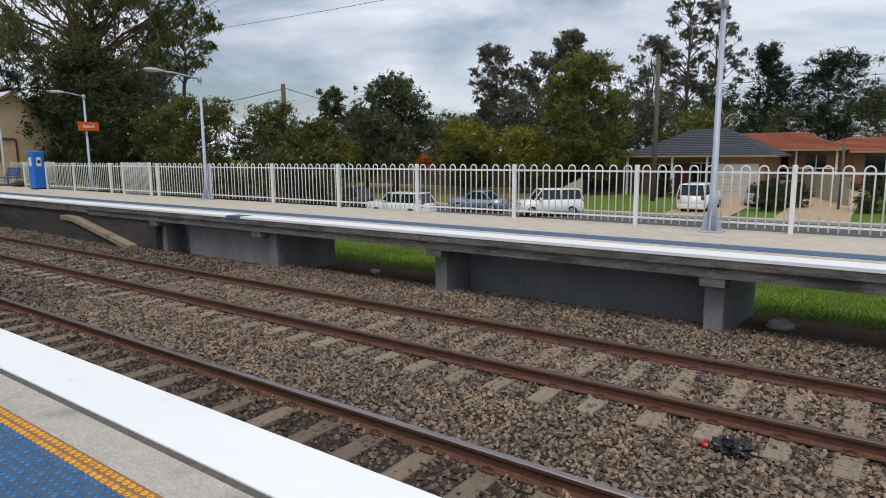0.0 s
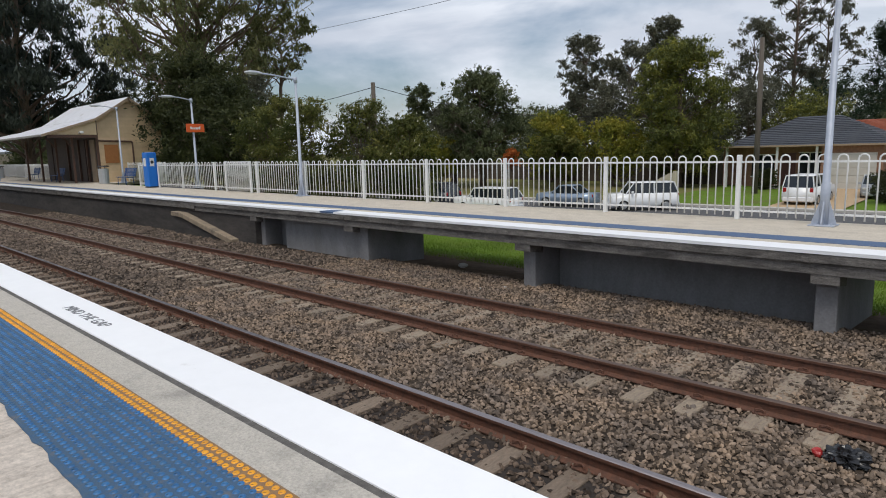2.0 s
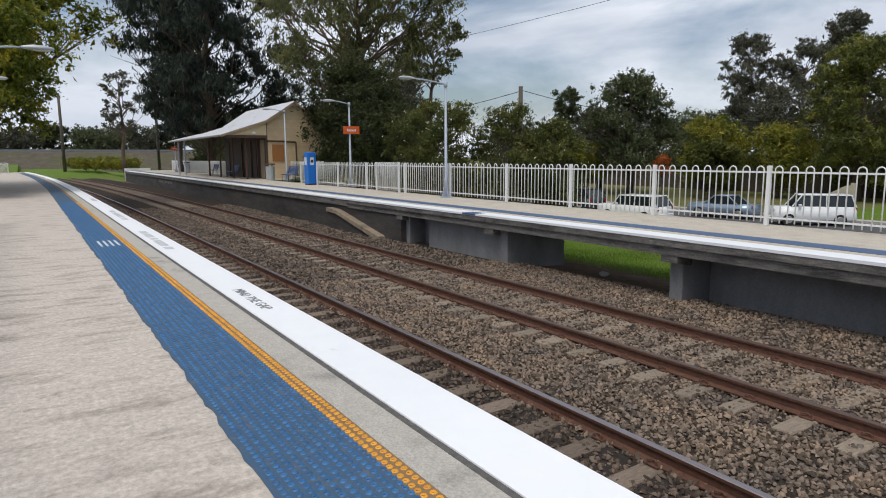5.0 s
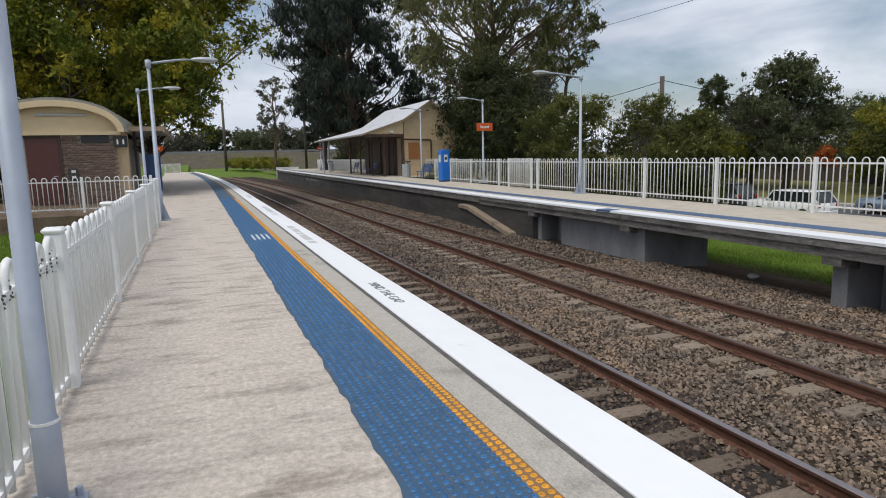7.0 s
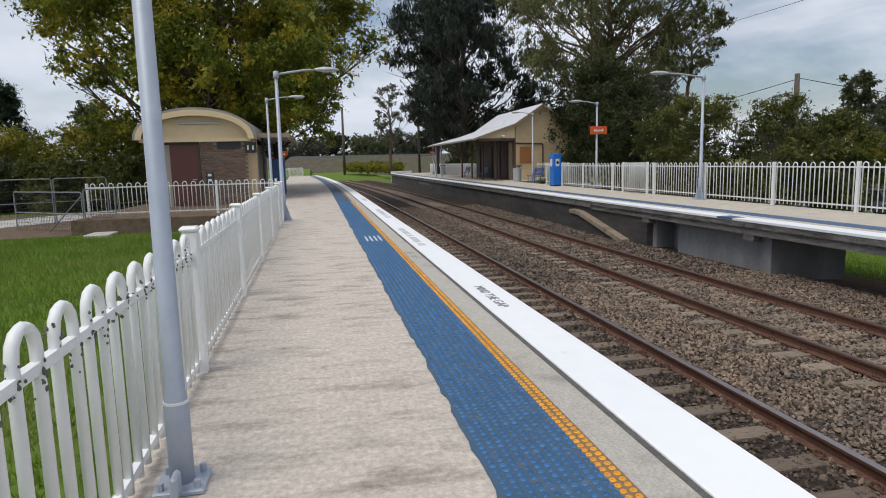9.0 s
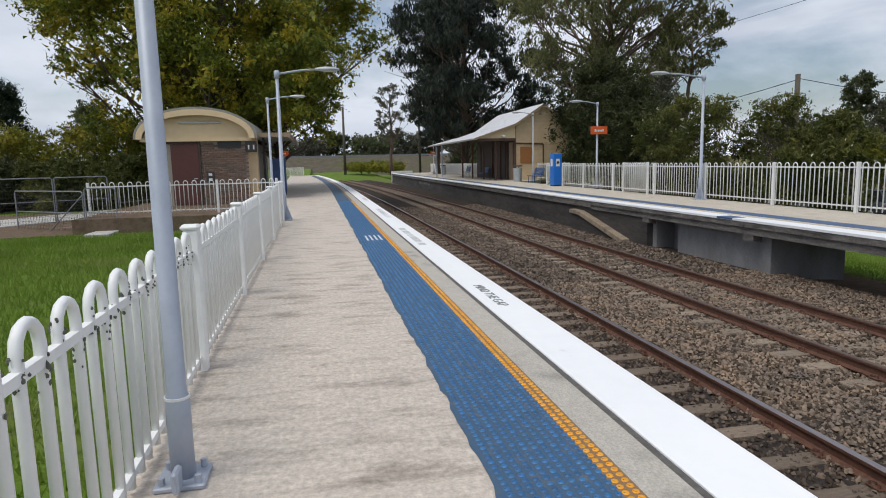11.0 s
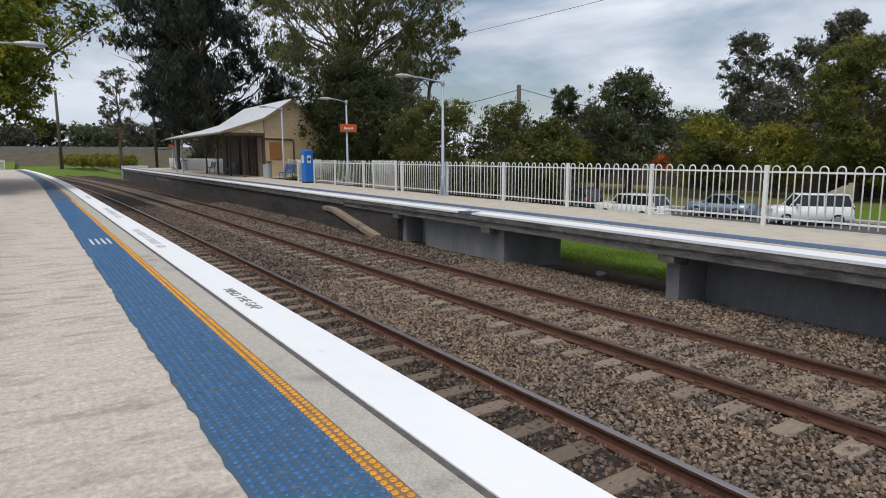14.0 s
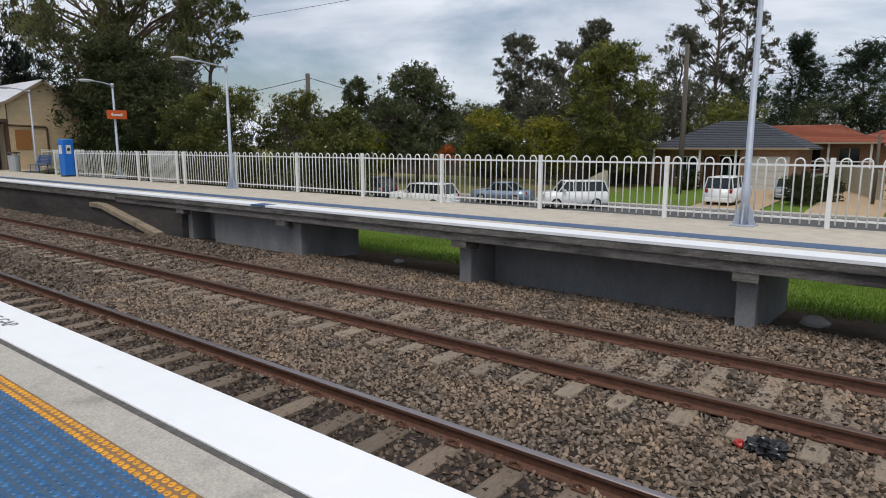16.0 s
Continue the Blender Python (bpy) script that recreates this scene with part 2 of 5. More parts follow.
M_dirt = mat("bare_dirt", (0.19, 0.135, 0.095), (0.105, 0.078, 0.058), 5, 0.95, 0, 0.8, 30, (0.2, 0.16, 0.12), 0.9, 0.52, 0.7, spec=0.1)
M_bank = mat("dry_brown_bank", (0.135, 0.115, 0.088), (0.085, 0.075, 0.055), 0.8, 0.95, 0, 0.8, 6, (0.1, 0.105, 0.05), 0.25, 0.5, 0.65, spec=0.1)
M_road = mat("asphalt", (0.095, 0.095, 0.098), (0.065, 0.065, 0.068), 3, 0.9, 0, 0.4, 120)
M_kerb = mat("kerb_concrete", (0.48, 0.46, 0.42), (0.4, 0.38, 0.35), 4, 0.85)
M_drive = mat("tan_driveway", (0.46, 0.33, 0.20), (0.40, 0.285, 0.17), 3, 0.85)
M_path = mat("path_concrete", (0.47, 0.46, 0.43), (0.4, 0.39, 0.37), 3, 0.85)
M_rgrey = mat("charcoal_roof_tile", (0.05, 0.055, 0.068), (0.038, 0.042, 0.052), 6, 0.6, rnd=0.15)
M_rred = mat("terracotta_roof_tile", (0.30, 0.085, 0.042), (0.23, 0.065, 0.034), 4, 0.75, rnd=0.15)
M_hbrick = mat("mottled_house_brick", (0.33, 0.19, 0.115), (0.22, 0.11, 0.07), 7, 0.9, 0, 0.3, 30)
M_garage = mat("cream_garage_door", (0.55, 0.53, 0.48), (0.5, 0.48, 0.43), 3, 0.6)
M_cfence = mat("cream_steel_fence", (0.50, 0.45, 0.34), (0.44, 0.39, 0.29), 3, 0.6)
M_paling = mat("timber_palings", (0.10, 0.08, 0.06), (0.065, 0.052, 0.042), 6, 0.9, stretch=(3, 3, 0.4))
M_cwhite = mat("white_car_paint", (0.76, 0.77, 0.78), (0.73, 0.74, 0.75), 2, 0.25)
M_cblue = mat("silver_blue_car_paint", (0.27, 0.34, 0.43), (0.24, 0.31, 0.40), 2, 0.3, 0.5)
M_cdark = mat("dark_car_paint", (0.035, 0.04, 0.05), (0.03, 0.034, 0.042), 2, 0.25)
M_csil = mat("silver_car_paint", (0.4, 0.42, 0.44), (0.37, 0.39, 0.41), 2, 0.3, 0.5)
M_glass = mat("tinted_car_glass", (0.02, 0.025, 0.03), (0.015, 0.02, 0.025), 2, 0.06)
M_tyre = mat("tyre_rubber", (0.02, 0.02, 0.02), (0.03, 0.03, 0.03), 10, 0.85)
M_rim = mat("wheel_rim", (0.45, 0.46, 0.47), None, 6, 0.35, 0.7)
M_red = mat("red_plastic", (0.45, 0.03, 0.03), None, 6, 0.35)
M_tail = mat("tail_lamp_red", (0.35, 0.02, 0.02), None, 6, 0.25)
M_bag = mat("black_plastic_film", (0.012, 0.012, 0.014), (0.02, 0.02, 0.022), 8, 0.22)
M_bark = mat("brown_bark", (0.13, 0.095, 0.07), (0.075, 0.055, 0.042), 7, 0.95, 0, 0.7, 20, stretch=(2, 2, 0.4))
M_gbark = mat("gum_bark", (0.22, 0.15, 0.11), (0.11, 0.08, 0.06), 2, 0.9, 0, 0.3, 12, (0.11, 0.075, 0.055), 1.0, 0.5, 0.65, stretch=(1, 1, 0.3))
M_wood = mat("grey_pole_timber", (0.135, 0.115, 0.095), (0.085, 0.072, 0.06), 5, 0.95, 0, 0.4, 20, stretch=(3, 3, 0.2))
M_wire = mat("black_cable", (0.03, 0.03, 0.035), None, 4, 0.7)
M_gate = mat("dull_grey_steel", (0.27, 0.28, 0.29), (0.2, 0.21, 0.22), 8, 0.6, 0.3)
M_mesh = mat("dark_mesh_steel", (0.06, 0.063, 0.063), (0.045, 0.048, 0.048), 8, 0.6, 0.3)
L_gum = leafmat("gum_leaves", (0.045, 0.062, 0.03), (0.09, 0.108, 0.05), (0.16, 0.175, 0.08))
L_gumd = leafmat("dark_gum_leaves", (0.055, 0.06, 0.043), (0.105, 0.108, 0.074), (0.175, 0.17, 0.115))
L_casu = leafmat("casuarina_foliage", (0.024, 0.034, 0.03), (0.045, 0.058, 0.046), (0.075, 0.09, 0.065))
L_euc = leafmat("eucalypt_leaves", (0.07, 0.085, 0.036), (0.15, 0.16, 0.066), (0.27, 0.255, 0.10))
L_watt = leafmat("dark_shrub_leaves", (0.02, 0.028, 0.012), (0.045, 0.056, 0.02), (0.095, 0.105, 0.036))
L_mapl = leafmat("turning_maple_leaves", (0.06, 0.095, 0.016), (0.17, 0.2, 0.025), (0.5, 0.38, 0.035))
L_bott = leafmat("olive_shrub_leaves", (0.03, 0.046, 0.012), (0.085, 0.1, 0.024), (0.24, 0.22, 0.06))
L_yel = leafmat("yellow_green_leaves", (0.075, 0.105, 0.018), (0.19, 0.2, 0.03), (0.4, 0.33, 0.045))
L_coni = leafmat("lime_conifer_foliage", (0.05, 0.066, 0.022), (0.115, 0.13, 0.034), (0.28, 0.27, 0.045))
L_pine = leafmat("pine_needles", (0.012, 0.024, 0.014), (0.022, 0.04, 0.02), (0.045, 0.065, 0.03))
L_oran = leafmat("orange_autumn_leaves", (0.35, 0.09, 0.02), (0.42, 0.12, 0.03), (0.5, 0.17, 0.04))
L_brown = leafmat("brown_bushes", (0.055, 0.045, 0.03), (0.09, 0.075, 0.045), (0.14, 0.12, 0.06))
L_flow = leafmat("cream_flowers", (0.5, 0.48, 0.35), (0.6, 0.57, 0.42), (0.65, 0.62, 0.48))
L_blade = leafmat("grass_blades", (0.09, 0.15, 0.018), (0.15, 0.24, 0.03), (0.21, 0.28, 0.05))


# ---- mesh helpers ----
def part(name, bm, material, parent=None, label="", smooth=False):
    me = bpy.data.meshes.new(name)
    bm.to_mesh(me)
    bm.free()
    return link(name, me, material, parent, label, smooth)


def link(name, me, material, parent=None, label="", smooth=False):
    mats = material if isinstance(material, (list, tuple)) else [material]
    if not me.materials:
        for m_ in mats:
            me.materials.append(m_)
    if smooth:
        me.shade_smooth()
    ob = new(name, me)
    if parent:
        ob.parent = parent
    return tagged(ob, label)


def empty(name, x, y, z, rz=0.0):
    ob = new(name)
    ob.empty_display_size = 0.1
    ob.matrix_basis = pose(x, y, z, 0, 0, rz)
    return ob


def box(bm, x0, x1, y0, y1, z0, z1, bevel=0.0, mi=0):
    r = bmesh.ops.create_cube(bm, size=1.0)
    vs = r["verts"]
    for v in vs:
        v.co = Vector((x0 + (v.co.x + .5) * (x1 - x0), y0 + (v.co.y + .5) * (y1 - y0), z0 + (v.co.z + .5) * (z1 - z0)))
    fs = set(f for v in vs for f in v.link_faces)
    for f in fs:
        f.material_index = mi
    if bevel:
        es = list(set(e for v in vs for e in v.link_edges))
        bmesh.ops.bevel(bm, geom=es, offset=bevel, segments=1, affect='EDGES')
    return vs


def bx(*a, **k):
    bm = bmesh.new()
    box(bm, *a, **k)
    return bm


def tube(bm, pts, radii, sides=8, mi=0, cap=True):
    """A tube along pts; radii one number or one a point."""
    pts = [Vector(p) for p in pts]
    if not isinstance(radii, (list, tuple)):
        radii = [radii] * len(pts)
    rings = []
    up = None
    for i, p in enumerate(pts):
        d = (pts[min(i + 1, len(pts) - 1)] - pts[max(i - 1, 0)]).normalized()
        if up is None:
            up = d.orthogonal().normalized()
        a = (up - d * up.dot(d))
        a = a.normalized() if a.length > 1e-5 else d.orthogonal().normalized()
        up = a
        b = d.cross(a)
        rings.append([bm.verts.new(p + (a * math.cos(k * 2 * math.pi / sides) + b * math.sin(k * 2 * math.pi / sides)) * radii[i]) for k in range(sides)])
    for r0, r1 in zip(rings, rings[1:]):
        for k in range(sides):
            f = bm.faces.new((r0[k], r0[(k + 1) % sides], r1[(k + 1) % sides], r1[k]))
            f.material_index = mi
    if cap:
        bm.faces.new(rings[0][::-1]).material_index = mi
        bm.faces.new(rings[-1]).material_index = mi
    return rings


def prism(bm, prof, path, mi=0):
    """prof: closed list of (u, z); path: list of (x, y) points, u is added along y."""
    rings = []
    for x, y in path:
        rings.append([bm.verts.new((x, y + u, z)) for u, z in prof])
    n = len(prof)
    for r0, r1 in zip(rings, rings[1:]):
        for k in range(n):
            bm.faces.new((r0[k], r1[k], r1[(k + 1) % n], r0[(k + 1) % n])).material_index = mi
    bm.faces.new(rings[0]).material_index = mi
    bm.faces.new(rings[-1][::-1]).material_index = mi
    bmesh.ops.recalc_face_normals(bm, faces=bm.faces)


def np_mesh(name, verts, faces):
    """A mesh of equal faces from arrays."""
    me = bpy.data.meshes.new(name)
    v = np.asarray(verts, np.float32).reshape(-1, 3)
    f = np.asarray(faces, np.int32)
    k = f.shape[1]
    me.vertices.add(len(v))
    me.vertices.foreach_set("co", v.ravel())
    me.loops.add(f.size)
    me.loops.foreach_set("vertex_index", f.ravel())
    me.polygons.add(len(f))
    me.polygons.foreach_set("loop_start", np.arange(0, f.size, k, dtype=np.int32))
    me.update(calc_edges=True)
    return me


# ---- plan ----
def curve(x):
    """The railway bends away past x = -30."""
    return -0.0006 * max(0.0, -30.0 - x) ** 2


def opp(x):
    """The far platform's edge."""
    return 7.25 + (0.012 * (-20.0 - x) if x < -20 else 0.0)


def steps(x0, x1, n):
    return [x0 + (x1 - x0) * i / n for i in range(n + 1)]


RAIL_Z, SLEEPER_Z = -1.05, -1.20
RAILS = (0.78, 2.30, 4.37, 5.89)


# ---- ground ----
def ground_z(x, y):
    if y < -3.0:
        z = -0.62 - 0.02 * min(20, max(0, -y - 10))
    elif y < 7.6:
        z = -1.42
    elif y < 8.6:
        z = -1.32
    elif y < 11.5:
        z = -1.32 - 0.2 * (y - 8.6) / 2.9
    elif y < 27:
        z = -1.52 - 0.78 * (y - 11.5) / 15.5
    elif y < 36.4:
        z = -2.34
    elif y < 52:
        z = -2.26 + 0.3 * (y - 36.4) / 15.6
    else:
        z = -1.96 + 0.022 * (min(y, 140) - 52)
    if x < -90 and y > -60:
        z = z + (max(z, -1.42) * 0 + min(1, (-90 - x) / 40)) * 1.2 * (1 if y < 9 else 0.5)
    return z


gx = [-1500, -600, -300, -200, -160, -130, -110, -100, -90] + list(range(-85, 24, 2)) + [30, 40, 60, 100, 200, 500, 1500]
gy = [-1500, -500, -200, -100, -60, -40, -30, -24, -20, -16, -13, -11, -9, -7, -5, -4, -3.1, -2.9, 0, 3, 7.4, 7.8, 8.6, 9.5, 10.6, 11.5, 13, 15, 18, 22, 27, 27.2, 31, 36.2, 36.5, 40, 44, 48, 52, 58, 65, 80, 100, 130, 200, 500, 1500]
bm = bmesh.new()
grid = [[bm.verts.new((x, y, ground_z(x, y) + (0.05 * noise.noise((x * .3, y * .3, 0)) if (y < -4 or y > 9.5) else 0))) for y in gy] for x in gx]
for i in range(len(gx) - 1):
    for j in range(len(gy) - 1):
        f = bm.faces.new((grid[i][j], grid[i + 1][j], grid[i + 1][j + 1], grid[i][j + 1]))
        yc, xc = (gy[j] + gy[j + 1]) / 2, (gx[i] + gx[i + 1]) / 2
        f.material_index = 2 if -2.9 < yc < 10.3 and xc > -95 else (1 if yc > 58 or yc < -24 or xc < -130 or (yc > 36.4 and xc < -18) else 0)
tagged(part("ground", bm, [M_grass, M_field, M_dirt]), "grass and bare dirt ground round the railway", "ground", kind="structure")

# road with kerbs behind the far platform
tagged(part("road", bx(-90, 60, 27.2, 36.0, -2.6, -2.3), M_road), "grey asphalt street beside the station", "road", kind="structure")
bm = bmesh.new()
prism(bm, [(-0.2, -2.6), (-0.2, -2.17), (-0.17, -2.15), (0.17, -2.13), (0.2, -2.17), (0.2, -2.6)], [(x, 36.2) for x in steps(-90, 60, 30)])
tagged(part("kerb", bm, M_kerb), "pale concrete kerb along the street", "kerb", kind="structure")
bm = bmesh.new()
prism(bm, [(-0.15, -2.6), (-0.15, -2.2), (0.13, -2.18), (0.15, -2.6)], [(x, 27.05) for x in steps(-90, 60, 30)])
tagged(part("kerb", bm, M_kerb), "pale concrete kerb along the street", "kerb", kind="structure")

# ballast bed; M_bed's near-black colour paints the shade in gaps between stones
bm = bmesh.new()
xs = steps(14, -190, 102)
rows = []
bed = [(0.02, -1.34), (0.5, -1.25), (0.9, -1.242), (1.9, -1.24), (2.2, -1.22), (2.5, -1.186), (2.9, -1.18), (3.4, -1.205), (3.75, -1.236), (4.4, -1.236), (4.75, -1.22), (5.5, -1.222), (5.9, -1.225), (6.5, -1.205), (7.2, -1.165), (7.9, -1.17), (8.5, -1.36)]
for x in xs:
    rows.append([bm.verts.new((x, u + curve(x) + (0 if u < 6.9 or x > -20 else opp(x) - 7.25), z)) for u, z in bed])
for a, b in zip(rows, rows[1:]):
    for k in range(len(bed) - 1):
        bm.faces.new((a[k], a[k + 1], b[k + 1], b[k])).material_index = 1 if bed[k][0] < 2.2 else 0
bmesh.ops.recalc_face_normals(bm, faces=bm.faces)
tagged(part("gap_shaded_ballast_bed", bm, [M_bed, M_bedd]), "packed bed of railway ballast, darkened as shade between the stones", "ballast", kind="structure")


def stones(name, n, x0, x1, y0, y1, z, lo, hi, material, seed, zfun=None):
    """Loose angular stones, each a skewed octahedron with its tips cut."""
    r = np.random.RandomState(seed)
    s = r.uniform(lo, hi, (n, 1, 1))
    base = np.array([[1, .2, .1], [-.9, -.3, 0], [.1, .9, -.1], [-.2, -1, .2], [.5, .3, .75], [-.5, .35, .8], [.1, -.55, .85], [0, 0, -.8]], float)
    v = base[None] * r.uniform(.65, 1.25, (n, 8, 3)) * s * r.uniform(.5, 1.5, (n, 1, 3))
    a = r.uniform(0, 6.28, n)
    ca, sa = np.cos(a)[:, None], np.sin(a)[:, None]
    tilt = r.uniform(-.7, .7, n)[:, None]
    x, y, zz = v[..., 0], v[..., 1], v[..., 2]
    y, zz = y * np.cos(tilt) - zz * np.sin(tilt), y * np.sin(tilt) + zz * np.cos(tilt)
    px = x0 + (x1 - x0) * r.uniform(0, 1, n) ** 1.0
    py = r.uniform(y0, y1, n)
    pz = np.array([zfun(b_) if zfun else z for b_ in py]) + r.uniform(-.012, .02, n)
    bend = np.array([curve(q) for q in px])
    w = np.stack([x * ca - y * sa + px[:, None], x * sa + y * ca + (py + bend)[:, None], zz + pz[:, None]], -1)
    tri = np.array([[4, 5, 6], [0, 2, 4], [2, 1, 5], [2, 5, 4], [1, 3, 6], [1, 6, 5], [3, 0, 4], [3, 4, 6]])
    f = (np.arange(n)[:, None, None] * 8 + tri[None]).reshape(-1, 3)
    return link(name, np_mesh(name, w, f), material)


def bedz(y):
    for (u0, z0), (u1, z1) in zip(bed, bed[1:]):
        if u0 <= y <= u1:
            return z0 + (z1 - z0) * (y - u0) / (u1 - u0)
    return -1.3


tagged(stones("ballast_stones", 84000, -12, 3.0, 2.2, 8.1, 0, .015, .034, M_stone, 1, bedz), "loose angular grey-brown ballast stones between the rails", "ballast", kind="stuff")
tagged(stones("ballast_stones", 30000, -36, -12, 2.2, 7.4, 0, .026, .05, M_stonem, 2, bedz), "loose angular grey-brown ballast stones along the tracks", "ballast", kind="stuff")
tagged(stones("ballast_stones", 18000, -16, 2, 0.05, 2.25, 0, .016, .036, M_stoned, 3, bedz), "dark sooty ballast stones of the near track", "ballast", kind="stuff")
tagged(stones("ballast_stones", 9000, -36, -16, 0.05, 2.25, 0, .026, .05, M_stoned, 4, bedz), "dark sooty ballast stones of the near track", "ballast", kind="stuff")


# ---- railway tracks ----
def rail_mesh(y):
    prof = [(-.07, -.15), (.07, -.15), (.07, -.138), (.012, -.118), (.010, -.045), (.034, -.036), (.036, -.008), (.026, 0), (-.026, 0), (-.036, -.008), (-.034, -.036), (-.010, -.045), (-.012, -.118), (-.07, -.138)]
    bm = bmesh.new()
    prism(bm, [(u, z + RAIL_Z) for u, z in prof], [(x, y + curve(x)) for x in steps(14, -30, 6) + steps(-34, -260, 60)])
    for f in bm.faces:
        if f.normal.z > .5 and f.calc_center_median().z > RAIL_Z - .02:
            f.material_index = 1
    return bm


sl = bmesh.new()
box(sl, -.105, .105, -1.27, 1.27, -.14, 0, .012)
sleeper_me = bpy.data.meshes.new("sleeper")
sl.to_mesh(sleeper_me)
sleeper_me.materials.append(M_sleep)
sleeper_med = sleeper_me.copy()
sleeper_med.materials[0] = M_sleepd
cl = bmesh.new()
for s in (-1, 1):
    box(cl, -.07, .07, s * .075 - .035, s * .075 + .035, 0, .022, .006)
    tube(cl, [(-.045, s * .1, .0), (-.045, s * .095, .05), (.0, s * .06, .045), (.045, s * .095, .05), (.045, s * .1, 0)], .011, 5)
clip_me = bpy.data.meshes.new("rail_clip")
cl.to_mesh(clip_me)
clip_me.materials.append(M_rail)
for k, (ya, yb, sm, lab) in enumerate(((RAILS[0], RAILS[1], sleeper_med, "rusty railway track on dark sleepers beside the near platform"), (RAILS[2], RAILS[3], sleeper_me, "rusty railway track on pale weathered sleepers beside the far platform"))):
    tr = tagged(empty("railway_track", 0, 0, 0), lab, "railway track", kind="structure")
    for y in (ya, yb):
        part("rail", rail_mesh(y), [M_rail, M_steel if y == RAILS[1] else M_brownhead], tr, "rusty steel rail with a worn head")
    r = random.Random(5 + k)
    far = bmesh.new()
    i = 0
    while True:
        x = (3.71 - .605 * i if k == 0 else 4.145 - .573 * i) + r.uniform(-.02, .02)
        i += 1
        if x < -120:
            break
        yc = (ya + yb) / 2 + curve(x) + r.uniform(-.05, .05)
        if x > -42:
            s = link("sleeper", sm, None, tr)
            s.matrix_basis = pose(x, yc, SLEEPER_Z + r.uniform(-.008, .004), 0, 0, r.uniform(-1, 1))
            if x > -24:
                for y in (ya, yb):
                    c = link("rail_clip", clip_me, None, tr)
                    c.matrix_basis = pose(x, y + curve(x), SLEEPER_Z + .002)
        else:
            box(far, x - .115, x + .115, yc - 1.27, yc + 1.27, SLEEPER_Z - .1, SLEEPER_Z)
    tagged(part("far_sleepers", far, sm.materials[0], tr), kind="stuff")


# ---- near platform ----
NP = tagged(empty("near_platform", 0, 0, 0), "concrete station platform with blue tactile strip and white edge", "platform", kind="structure")
XN = steps(14, -30, 22) + steps(-31, -86, 30)


def strip(y0, y1, z0, z1, wob=None, xs=XN, f0=curve, f1=curve):
    bm = bmesh.new()
    top, bot = [], []
    for x in xs:
        a, b = y0 + f0(x) + (wob(x) if wob else 0), y1 + f1(x)
        top.append((bm.verts.new((x, a, z1)), bm.verts.new((x, b, z1))))
        bot.append((bm.verts.new((x, a, z0)), bm.verts.new((x, b, z0))))
    for i in range(len(xs) - 1):
        t0, t1, b0, b1 = top[i], top[i + 1], bot[i], bot[i + 1]
        for q in ((t0[0], t1[0], t1[1], t0[1]), (b0[0], b0[1], b1[1], b1[0]), (t0[0], b0[0], b1[0], t1[0]), (t0[1], t1[1], b1[1], b0[1])):
            bm.faces.new(q)
    bm.faces.new((top[0][0], top[0][1], bot[0][1], bot[0][0]))
    bm.faces.new((top[-1][0], bot[-1][0], bot[-1][1], top[-1][1]))
    bmesh.ops.recalc_face_normals(bm, faces=bm.faces)
    return bm


def back(x):
    return 0.0 if x > -17.5 else -1.55 + curve(x) * .6


part("deck", strip(-2.92, -0.47, -.35, 0, f0=back), M_conc, NP, "worn pale concrete deck")
part("edge_course", strip(-0.67, -0.445, -.3, .004), M_conc_e, NP)
part("grime_joint", strip(-0.445, -0.40, -.3, .001, lambda x: -.006 + .02 * noise.noise((x * 5, 1, 2)), steps(14, -30, 300) + steps(-31, -86, 30)), M_groove, NP)
part("white_edge", strip(-0.40, 0.0, -.16, .010), M_white, NP, "bright white painted edge strip")
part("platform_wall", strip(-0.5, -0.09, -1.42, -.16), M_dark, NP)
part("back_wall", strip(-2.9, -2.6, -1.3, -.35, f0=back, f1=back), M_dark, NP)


def ragged(x):
    return .035 * noise.noise((x * 1.3, 0, 3)) + .02 * noise.noise((x * 6, 0, 8))


part("tactile_base", strip(-1.27, -0.77, -.05, .007, ragged, steps(14, -30, 440) + steps(-31, -80, 60)), M_blue, NP, "worn blue tactile paving")
part("yellow_base", strip(-0.77, -0.67, -.05, .008), M_yel, NP, "yellow warning line")


def domes(name, ys, x0, x1, pitch, r0, h, material, z):
    xs_ = np.arange(x0, x1, -pitch)
    X, Y = np.meshgrid(xs_, ys)
    X, Y = X.ravel(), Y.ravel() + np.array([curve(q) for q in X.ravel()])
    keep = np.array([noise.noise((a * 1.1, b * 2, 5)) > -.95 for a, b in zip(X, Y)])
    X, Y = X[keep], Y[keep]
    n = len(X)
    k = np.arange(7) * 2 * math.pi / 7
    ring = np.stack([np.cos(k), np.sin(k), 0 * k], 1)
    t = np.concatenate([ring * r0, ring * r0 * .72 + [0, 0, h]])
    v = t[None] + np.stack([X, Y, X * 0 + z], 1)[:, None]
    o = (np.arange(n) * 14)[:, None, None]
    q = np.array([[i, (i + 1) % 7, 7 + (i + 1) % 7, 7 + i] for i in range(7)] + [[7, 8, 9, 10], [10, 11, 12, 7], [12, 13, 7, 7]])[:-1]
    cap = np.array([[12, 13, 7, 12]])
    f = (o + q[None]).reshape(-1, 4)
    me = np_mesh(name, v, f)
    return tagged(link(name, me, material, NP), kind="stuff")


domes("tactile_domes", [-1.225 + .05 * i for i in range(10)], 2.5, -24, .05, .0175, .006, M_bdot, .007)
domes("yellow_domes", [-.745, -.697], 2.5, -24, .05, .0185, .006, M_ydot, .008)


